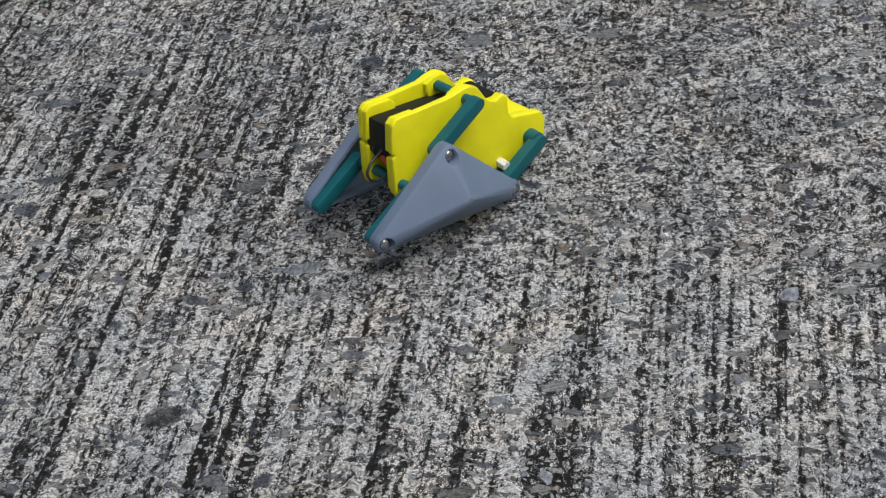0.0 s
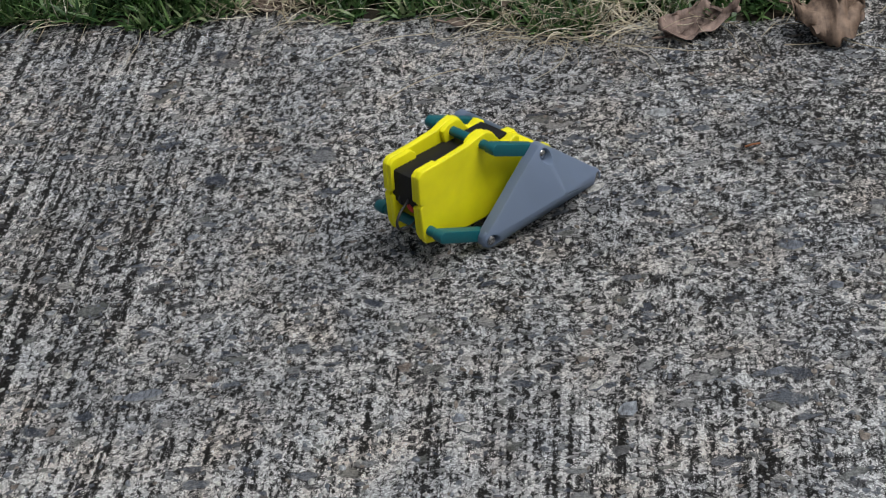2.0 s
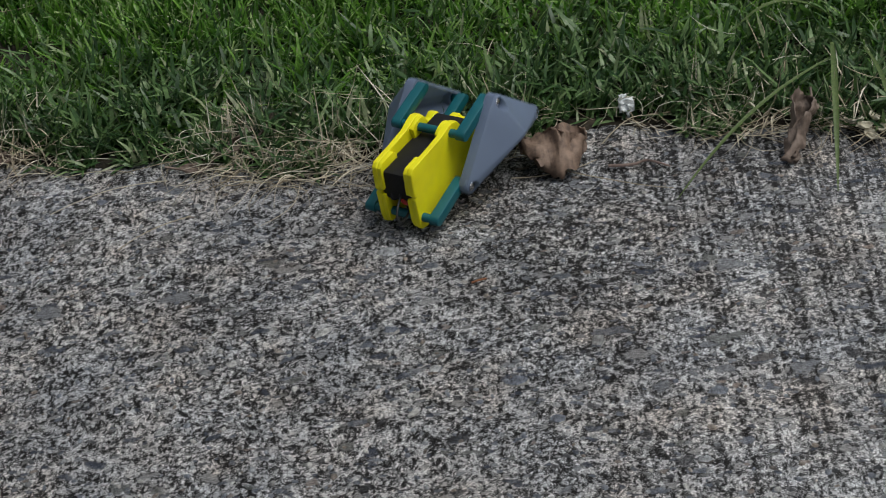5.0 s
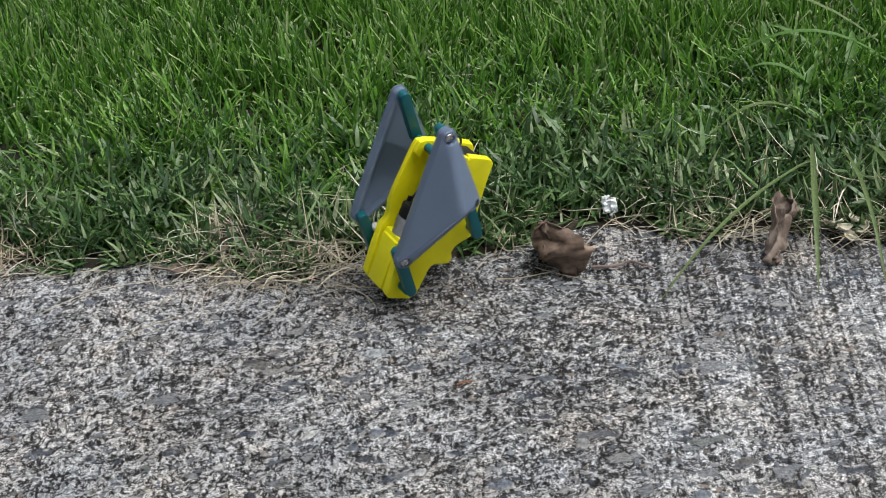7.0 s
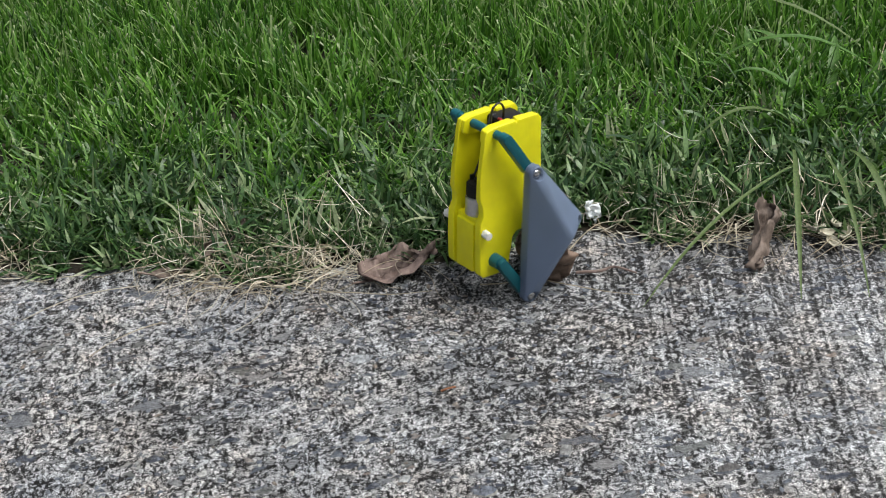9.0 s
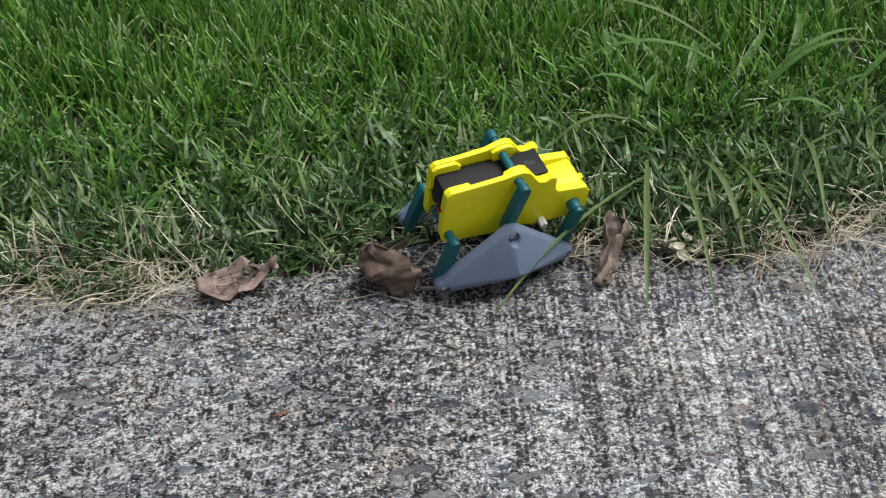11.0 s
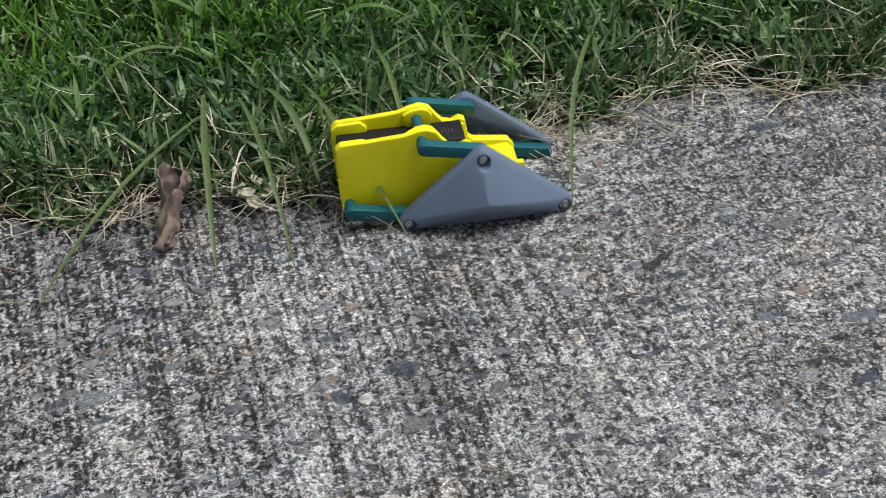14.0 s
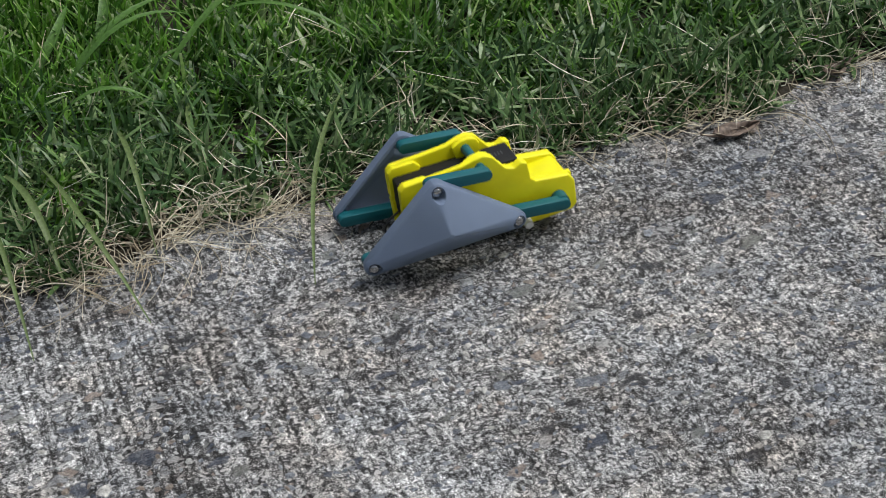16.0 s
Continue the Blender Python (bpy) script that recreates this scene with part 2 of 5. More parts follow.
def blade_mat(name, stops, through_light=0.35, rough=0.45, tip=0.0):
    """Grass: colour varies from blade to blade, with fine lengthwise fibres; thin enough to let light through."""
    m, t, n, l, p = nodes_of(name)
    geo = n.new("ShaderNodeNewGeometry").outputs["Random Per Island"]
    co = n.new("ShaderNodeTexCoord").outputs["Object"]
    r = ramp(n, stops)
    patch = noise_node(n, l, co, 14, 3, 0.6)
    f = calc(n, l, "ADD", geo, calc(n, l, "MULTIPLY_ADD", patch, 0.5, -0.25), clamp=True)
    l.new(f, r.inputs[0])
    fib = ramp(n, [(0.3, (0.75, 0.75, 0.75)), (0.7, (1.2, 1.2, 1.2))])
    l.new(noise_node(n, l, co, 600, 2, 0.5), fib.inputs[0])
    col = mix(n, l, 1.0, r.outputs[0], fib.outputs[0], "MULTIPLY")
    if tip:
        # mown ends dry out pale
        end = n.new("ShaderNodeAttribute")
        end.attribute_name = "along"
        dry = calc(n, l, "MULTIPLY_ADD", end.outputs["Fac"], 9.0, -8.0, clamp=True)
        col = mix(n, l, calc(n, l, "MULTIPLY", dry, calc(n, l, "MULTIPLY", calc(n, l, "FRACT", calc(n, l, "MULTIPLY", geo, 37.0)), tip)), col, (0.62, 0.63, 0.42))
    l.new(col, p.inputs["Base Color"])
    p.inputs["Roughness"].default_value = rough
    p.inputs["Specular IOR Level"].default_value = 0.4
    tr = n.new("ShaderNodeBsdfTranslucent")
    l.new(col, tr.inputs["Color"])
    mx = n.new("ShaderNodeMixShader")
    mx.inputs[0].default_value = through_light
    l.new(p.outputs[0], mx.inputs[1])
    l.new(tr.outputs[0], mx.inputs[2])
    l.new(mx.outputs[0], n["Material Output"].inputs["Surface"])
    return m


def plastic_mat(name, colour, rough, layer=0.25, spec=0.4, sss=0.0):
    """Printed plastic: very fine layer lines, slight tone drift and scuffs."""
    m, t, n, l, p = nodes_of(name)
    co = n.new("ShaderNodeTexCoord").outputs["Object"]
    lines = noise_node(n, l, co, 1.0, 1, 0.5, (60, 60, 3600))
    drift = noise_node(n, l, co, 60, 3, 0.5)
    r = ramp(n, [(0.3, tuple(0.88 * c for c in colour)), (0.7, tuple(min(1.0, 1.08 * c) for c in colour))])
    l.new(drift, r.inputs[0])
    l.new(r.outputs[0], p.inputs["Base Color"])
    rr = ramp(n, [(0.3, (rough - 0.08,) * 3), (0.7, (rough + 0.1,) * 3)])
    l.new(noise_node(n, l, co, 240, 3, 0.6), rr.inputs[0])
    l.new(rr.outputs[0], p.inputs["Roughness"])
    p.inputs["Specular IOR Level"].default_value = spec
    if sss:
        p.inputs["Subsurface Weight"].default_value = sss
        p.inputs["Subsurface Radius"].default_value = (0.004, 0.003, 0.001)
        p.inputs["Subsurface Scale"].default_value = 0.3
    bump(n, l, lines, layer, 0.0002, p)
    return m


def let_light_through(m, colour, share):
    """Thin printed walls pass some light."""
    n, l = m.node_tree.nodes, m.node_tree.links
    tr, mx = n.new("ShaderNodeBsdfTranslucent"), n.new("ShaderNodeMixShader")
    tr.inputs["Color"].default_value, mx.inputs[0].default_value = (*colour, 1), share
    l.new(n["Principled BSDF"].outputs[0], mx.inputs[1])
    l.new(tr.outputs[0], mx.inputs[2])
    l.new(mx.outputs[0], n["Material Output"].inputs["Surface"])


def plain_mat(name, colour, rough, metal=0.0):
    m, t, n, l, p = nodes_of(name)
    co = n.new("ShaderNodeTexCoord").outputs["Object"]
    r = ramp(n, [(0.3, tuple(0.8 * c for c in colour)), (0.7, tuple(min(1.0, 1.15 * c) for c in colour))])
    v = noise_node(n, l, co, 300, 4, 0.6)
    l.new(v, r.inputs[0])
    l.new(r.outputs[0], p.inputs["Base Color"])
    p.inputs["Roughness"].default_value, p.inputs["Metallic"].default_value = rough, metal
    bump(n, l, v, 0.1, 0.0004, p)
    return m


def leaf_mat(name, dark, pale):
    m, t, n, l, p = nodes_of(name)
    co = n.new("ShaderNodeTexCoord").outputs["Object"]
    a = noise_node(n, l, co, 160, 5, 0.65)
    v = noise_node(n, l, co, 1.0, 2, 0.5, (380, 60, 60), 0.5)
    r = ramp(n, [(0.32, dark), (0.66, pale)])
    l.new(calc(n, l, "ADD", calc(n, l, "MULTIPLY", a, 0.7), calc(n, l, "MULTIPLY", v, 0.3)), r.inputs[0])
    l.new(r.outputs[0], p.inputs["Base Color"])
    p.inputs["Roughness"].default_value = 0.7
    bump(n, l, v, 0.5, 0.001, p)
    return m


CONCRETE, STONE, SOIL = concrete_mat(), stone_mat(), soil_mat()
GRASS = blade_mat("lawn_green", [(0.0, (0.026, 0.086, 0.012)), (0.40, (0.078, 0.212, 0.024)), (0.75, (0.170, 0.370, 0.048)), (0.93, (0.27, 0.44, 0.12)), (1.0, (0.36, 0.47, 0.20))], 0.42, 0.42, 0.85)
EDGE = blade_mat("edge_green", [(0.0, (0.020, 0.058, 0.018)), (0.5, (0.066, 0.138, 0.042)), (0.85, (0.155, 0.255, 0.095)), (0.95, (0.22, 0.30, 0.14)), (1.0, (0.34, 0.38, 0.23))], 0.24, 0.36, 0.35)
STRAW = blade_mat("dead_straw", [(0.0, (0.34, 0.28, 0.19)), (0.35, (0.54, 0.47, 0.35)), (0.75, (0.70, 0.64, 0.51)), (1.0, (0.80, 0.76, 0.67))], 0.15, 0.7)
BROAD = blade_mat("broad_green", [(0.0, (0.065, 0.160, 0.032)), (0.6, (0.120, 0.240, 0.052)), (1.0, (0.24, 0.34, 0.11))], 0.36)
OLIVE = blade_mat("olive_green", [(0.0, (0.080, 0.130, 0.035)), (0.6, (0.145, 0.205, 0.070)), (1.0, (0.30, 0.31, 0.15))], 0.3, 0.5, 0.9)
WEED = blade_mat("weed_green", [(0.0, (0.040, 0.150, 0.030)), (0.6, (0.070, 0.215, 0.045)), (1.0, (0.12, 0.28, 0.08))], 0.3)
YELLOW = plastic_mat("yellow_plastic", (0.83, 0.77, 0.010), 0.42, 0.22, 0.35, 0.15)
TEAL = plastic_mat("teal_plastic", (0.005, 0.100, 0.122), 0.40, 0.22)
GREY = plastic_mat("grey_plastic", (0.225, 0.288, 0.420), 0.42, 0.30, 0.35)
BLACK = plain_mat("black_wrap", (0.012, 0.012, 0.013), 0.55)
STEEL = plain_mat("steel", (0.45, 0.45, 0.46), 0.12, 1.0)
let_light_through(GREY, (0.52, 0.58, 0.65), 0.45)
CAN = plain_mat("motor_steel", (0.55, 0.55, 0.56), 0.35, 1.0)
WHITE = plain_mat("white_nylon", (0.72, 0.72, 0.68), 0.5)
RED = plain_mat("red_insulation", (0.45, 0.02, 0.015), 0.4)
FAINT = plain_mat("faint_print", (0.05, 0.05, 0.055), 0.5)
DARK = plain_mat("socket_black", (0.02, 0.02, 0.022), 0.5)
LEAF_RED = leaf_mat("dry_leaf_reddish", (0.050, 0.030, 0.025), (0.36, 0.26, 0.22))
LEAF_TAN = leaf_mat("dry_leaf_tan", (0.050, 0.034, 0.026), (0.27, 0.205, 0.165))
LEAF_BROWN = leaf_mat("dry_leaf_brown", (0.050, 0.031, 0.022), (0.27, 0.185, 0.135))
LEAF_RUST = leaf_mat("dry_leaf_rust", (0.11, 0.035, 0.014), (0.34, 0.14, 0.06))
BLACK.node_tree.nodes["Principled BSDF"].inputs["Specular IOR Level"].default_value = 0.2
PAPER_LEAF = leaf_mat("dry_leaf_cream", (0.42, 0.38, 0.27), (0.72, 0.69, 0.57))
PAPER = plain_mat("white_paper", (0.74, 0.77, 0.78), 0.7)


# ---- building helpers ----
def smooth(me, angle=35):
    for f in me.polygons:
        f.use_smooth = True
    me.set_sharp_from_angle(angle=radians(angle))


def part(name, bm, material, parent=None, label="", angle=35):
    me = bpy.data.meshes.new(name)
    bm.normal_update()
    bm.to_mesh(me)
    bm.free()
    me.materials.append(material)
    smooth(me, angle)
    ob = new(name, me)
    ob.parent = parent
    return tagged(ob, label)


def raw_mesh(name, verts, faces_flat, per, material):
    """A mesh from numpy arrays: faces of `per` corners each."""
    me = bpy.data.meshes.new(name)
    count = len(faces_flat) // per
    me.vertices.add(len(verts))
    me.vertices.foreach_set("co", np.asarray(verts, np.float32).ravel())
    me.loops.add(len(faces_flat))
    me.loops.foreach_set("vertex_index", np.asarray(faces_flat, np.int32))
    me.polygons.add(count)
    me.polygons.foreach_set("loop_start", np.arange(count, dtype=np.int32) * per)
    me.update(calc_edges=True)
    me.materials.append(material)
    me.polygons.foreach_set("use_smooth", np.ones(count, bool))
    return new(name, me)


MM = 0.001


def prism(bm, outline, y0, y1, bevel=0.0, segments=2, y_of=None):
    """An outline of (x, z) in mm pulled from y0 to y1, with rounded edges; y_of bends the outer side."""
    base = [bm.verts.new((x * MM, y0 * MM, z * MM)) for x, z in outline]
    top = [bm.verts.new((x * MM, (y_of(x) if y_of else y1) * MM, z * MM)) for x, z in outline]
    n = len(outline)
    fs = [bm.faces.new(base), bm.faces.new(top[::-1])]
    for i in range(n):
        fs.append(bm.faces.new((base[i], top[i], top[(i + 1) % n], base[(i + 1) % n])[::-1]))
    bmesh.ops.recalc_face_normals(bm, faces=fs)
    if bevel:
        es = {e for f in fs[:2] for e in f.edges} | {e for f in fs[2:] for e in f.edges}
        es = [e for e in es if e.is_manifold and e.calc_face_angle(0) > 0.6]
        bmesh.ops.bevel(bm, geom=es, offset=bevel * MM, segments=segments, affect="EDGES", profile=0.6, clamp_overlap=True)


def block(bm, x0, x1, y0, y1, z0, z1, bevel=0.6):
    prism(bm, [(x0, z0), (x1, z0), (x1, z1), (x0, z1)], y0, y1, bevel)


def rod(bm, centre, axis, length, r0, r1=None, seg=24, bevel=0.0):
    """A round bar in mm with slightly rounded ends."""
    made = bmesh.ops.create_cone(bm, cap_ends=True, segments=seg, radius1=r0 * MM, radius2=(r1 or r0) * MM, depth=length * MM)["verts"]
    turn = Vector(axis).to_track_quat("Z", "Y").to_matrix().to_4x4()
    bmesh.ops.transform(bm, matrix=Matrix.Translation(Vector(centre) * MM) @ turn, verts=made)
    if bevel:
        es = {e for v in made for e in v.link_edges if e.calc_face_angle(0) > 1.0}
        bmesh.ops.bevel(bm, geom=list(es), offset=bevel * MM, segments=2, affect="EDGES", clamp_overlap=True)


def tube(name, points, radius, material, parent=None, label="", seg=8):
    """A bent wire or stem through points in metres, as one mesh."""
    pts = [Vector(p) for p in points]
    fine = []
    for i in range(len(pts) - 1):
        a, b = pts[max(i - 1, 0)], pts[min(i + 2, len(pts) - 1)]
        for k in range(5):
            u = k / 5
            p, q = pts[i], pts[i + 1]
            fine.append(0.5 * (2 * p + (q - a) * u + (2 * a - 5 * p + 4 * q - b) * u * u + (3 * p - a - 3 * q + b) * u ** 3))
    fine.append(pts[-1])
    bm = bmesh.new()
    rings = []
    for i, p in enumerate(fine):
        d = (fine[min(i + 1, len(fine) - 1)] - fine[max(i - 1, 0)]).normalized()
        s = d.orthogonal().normalized()
        if rings:
            s = (prev - d * prev.dot(d)).normalized()
        prev = s
        w = d.cross(s)
        r = radius if not isinstance(radius, tuple) else radius[0] + (radius[1] - radius[0]) * i / (len(fine) - 1)
        rings.append([bm.verts.new(p + (s * math.cos(a) + w * math.sin(a)) * r) for a in (2 * math.pi * k / seg for k in range(seg))])
    for a, b in zip(rings, rings[1:]):
        for k in range(seg):
            bm.faces.new((a[k], a[(k + 1) % seg], b[(k + 1) % seg], b[k]))
    bm.faces.new(rings[0][::-1])
    bm.faces.new(rings[-1])
    return part(name, bm, material, parent, label, 60)


# ---- ground: a concrete path and the lawn along it ----
def kerb(x):
    """Where the concrete meets the lawn."""
    return 0.335 - 0.125 * np.clip(x, -3, 3) + 0.018 * np.clip((0.10 - x) / 0.12, 0, 1) + 0.010 * np.sin(x * 21) + 0.006 * np.sin(x * 55 + 1)


def spread(lo, hi, step, far):
    """Coordinates that are dense between lo and hi and grow outwards to far."""
    mid = np.arange(lo, hi, step)
    out = [step]
    while sum(out) < far:
        out.append(out[-1] * 1.35)
    return np.concatenate([lo - np.cumsum(out)[::-1], mid, mid[-1] + np.cumsum(out)])


def value_noise(x, y, scale, seed):
    g = np.random.RandomState(seed).rand(256, 256)
    u, v = x * scale, y * scale
    i, j = np.floor(u).astype(int), np.floor(v).astype(int)
    a, b = u - i, v - j
    a, b = a * a * (3 - 2 * a), b * b * (3 - 2 * b)
    i0, i1, j0, j1 = i % 256, (i + 1) % 256, j % 256, (j + 1) % 256
    return (g[i0, j0] * (1 - a) + g[i1, j0] * a) * (1 - b) + (g[i0, j1] * (1 - a) + g[i1, j1] * a) * b


def pavement_height(x, y):
    z = 0.0011 * (value_noise(x, y, 300, 3) - 0.5) + 0.0013 * (value_noise(x, y, 120, 4) - 0.5) + 0.0022 * (value_noise(x, y, 25, 5) - 0.5)
    rake = value_noise(x + 0.05 * y, y * 0.06, 170, 6)
    mask = np.maximum(np.maximum(np.clip(0.75 - 6 * x, 0, 1), np.clip(0.55 - 9 * y, 0, 1) * np.clip(2.3 - 6 * x, 0, 1)), np.clip(1.35 - 11 * np.abs(x - 0.47), 0, 1))
    return z - 0.0014 * mask * np.clip((rake - 0.6) * 4, 0, 1)


def grid_sheet(name, xs, ys, height, material):
    X, Y = np.meshgrid(xs, ys)
    Z = height(X, Y)
    w = len(xs)
    i = np.arange(len(ys) - 1)[:, None] * w + np.arange(w - 1)[None, :]
    f = np.stack([i, i + 1, i + w + 1, i + w], -1).ravel()
    return raw_mesh(name, np.stack([X, Y, Z], -1).reshape(-1, 3), f, 4, material)


pavement = grid_sheet("pavement", spread(-0.25, 1.05, 0.0025, 60), spread(-0.16, 0.40, 0.0025, 60),
                      lambda x, y: pavement_height(x, y) - np.where(y > kerb(x) + 0.02, 0.03 + np.clip((y - kerb(x)) * 0.2, 0, 0.5), 0.0), CONCRETE)
tagged(pavement, "weathered grey concrete path with raked grooves and chips", "path", kind="structure")


def lawn_height(x, y):
    d = y - kerb(x)
    return 0.0015 + 0.012 * np.clip(d / 0.12, 0, 1) + 0.005 * (value_noise(x, y, 40, 9) - 0.5) * np.clip(d / 0.03, 0, 1) - 0.03 * np.clip(-d / 0.01, 0, 1)


def lawn_sheet():
    xs = spread(-0.6, 1.6, 0.008, 60)
    ds = np.concatenate([[-0.012, -0.006], np.arange(0, 0.5, 0.008), 0.5 + np.cumsum(0.01 * 1.35 ** np.arange(26))])
    X, D = np.meshgrid(xs, ds)
    Y = kerb(X) + D
    w = len(xs)
    i = np.arange(len(ds) - 1)[:, None] * w + np.arange(w - 1)[None, :]
    f = np.stack([i, i + 1, i + w + 1, i + w], -1).ravel()
    return raw_mesh("ground", np.stack([X, Y, lawn_height(X, Y)], -1).reshape(-1, 3), f, 4, SOIL)


tagged(lawn_sheet(), "dark crumbly soil under the lawn", "soil", kind="structure")


# ---- stones set in the concrete ----
def stone_mesh(bm, x, y, z, a, b, turn, rnd, rise):
    k = rnd.randint(5, 8)
    rim, cap = [], []
    for i in range(k):
        g = 2 * math.pi * (i + rnd.uniform(-0.3, 0.3)) / k
        q = rnd.uniform(0.62, 1.18)
        u, v = a * q * math.cos(g), b * q * math.sin(g)
        px, py = u * math.cos(turn) - v * math.sin(turn), u * math.sin(turn) + v * math.cos(turn)
        rim.append(bm.verts.new((x + px, y + py, z - 0.0012)))
        cap.append(bm.verts.new((x + px * 0.90, y + py * 0.90, z + rise * rnd.uniform(0.2, 1.6))))
    mid = bm.verts.new((x, y, z + rise * 1.25))
    for i in range(k):
        j = (i + 1) % k
        bm.faces.new((rim[i], rim[j], cap[j], cap[i]))
        bm.faces.new((cap[i], cap[j], mid))


def stones():
    rnd = random.Random(5)
    # larger stones that can be told apart
    known = [(0.016, 0.022, 14, 4.2, 0.1), (0.203, 0.147, 7, 4, 0.5), (0.269, 0.014, 6, 3.5, 0.2), (0.213, -0.002, 6, 4, 0.9), (0.210, -0.023, 4.5, 4, 0.3),
             (0.201, 0.013, 5, 2.8, 0.7), (0.285, 0.094, 6, 3.4, 0.1), (0.365, 0.071, 5, 4, 0.4), (0.388, 0.089, 6.5, 3.6, 0.0), (0.322, 0.114, 5, 4.4, 0.8),
             (0.251, 0.110, 5, 3.4, 0.3), (0.235, 0.209, 8, 6, 0.2)]
    spots = [(x, y, a, b, g) for x, y, a, b, g in known]
    while len(spots) < 190:
        x, y = rnd.uniform(-0.2, 0.95), rnd.uniform(-0.12, 0.30)
        if y < kerb(x) - 0.02:
            a = rnd.uniform(2.2, 4.8)
            spots.append((x, y, a, a * rnd.uniform(0.4, 0.8), rnd.uniform(-0.9, 0.9)))
    for x, y, a, b, g in spots:
        bm = bmesh.new()
        stone_mesh(bm, 0, 0, 0, a * MM, b * MM, g, rnd, 0.0004)
        ob = part("stone", bm, STONE, pavement, angle=50)
        ob.location = (x, y, float(pavement_height(np.array(x), np.array(y))) + 0.0002)
    # the many small ones
    V, F = [], []
    r = np.random.RandomState(11)
    for _ in range(7000):
        x, y = r.uniform(-0.22, 1.0), r.uniform(-0.13, 0.33)
        if y > kerb(x) - 0.004:
            continue
        a = r.uniform(0.7, 2.3) * MM
        b = a * r.uniform(0.4, 0.9)
        t, k = r.uniform(0, 3.14), 6
        z = float(pavement_height(np.array(x), np.array(y)))
        s = len(V)
        for i in range(k):
            g, q = 2 * math.pi * i / k, r.uniform(0.75, 1.15)
            u, v = a * q * math.cos(g), b * q * math.sin(g)
            px, py = u * math.cos(t) - v * math.sin(t), u * math.sin(t) + v * math.cos(t)
            V.append((x + px, y + py, z - 0.0008))
            V.append((x + px * 0.8, y + py * 0.8, z + 0.0004 * r.uniform(0.5, 1.2)))
        V.append((x, y, z + 0.0006))
        for i in range(k):
            j = (i + 1) % k
            F += [s + 2 * i, s + 2 * j, s + 2 * j + 1, s + 2 * i, s + 2 * j + 1, s + 2 * i + 1, s + 2 * i + 1, s + 2 * j + 1, s + 2 * k]
    tagged(raw_mesh("grit", V, F, 3, STONE), "fine pale and bluish grit set in the concrete", "grit", kind="stuff")


stones()


# ---- grass ----
def blades(name, material, x, y, z, length, width, azimuth, lean, bend, seg=4, fold=0.0, cut=0.04):
    """Curved tapering blades, one island each. lean: from upright at the root; bend: further lean at the tip."""
    n = len(x)
    px, py, pz = x.copy(), y.copy(), z.copy()
    ca, sa = np.cos(azimuth), np.sin(azimuth)
    rows = []
    for k in range(seg + 1):
        u = k / seg
        w = width * (0.75 + 0.5 * u) * (1 - u ** 2.2) if k < seg else width * cut
        tw = fold * u
        ox, oy = -sa * np.cos(tw), ca * np.cos(tw)
        oz = np.sin(tw)
        rows.append(np.stack([np.stack([px - ox * w / 2, py - oy * w / 2, pz - oz * w / 2], 1), np.stack([px + ox * w / 2, py + oy * w / 2, pz + oz * w / 2], 1)], 1))
        th = lean + bend * (k + 0.5) / seg
        s = length / seg
        px, py, pz = px + ca * np.sin(th) * s, py + sa * np.sin(th) * s, pz + np.cos(th) * s
        pz = np.maximum(pz, 0.0015 + 0.002 * ((np.arange(n) * 7919) % 13) / 13)
    V = np.stack(rows, 1).reshape(-1, 3)
    b = np.arange(n)[:, None] * (2 * (seg + 1))
    f = np.concatenate([np.stack([b + 2 * k, b + 2 * k + 1, b + 2 * k + 3, b + 2 * k + 2], -1) for k in range(seg)], 1)
    ob = raw_mesh(name, V, f.ravel(), 4, material)
    ob.data.attributes.new("along", "FLOAT", "POINT").data.foreach_set("value", np.tile(np.repeat(np.arange(seg + 1) / seg, 2), n).astype(np.float32))
    return ob


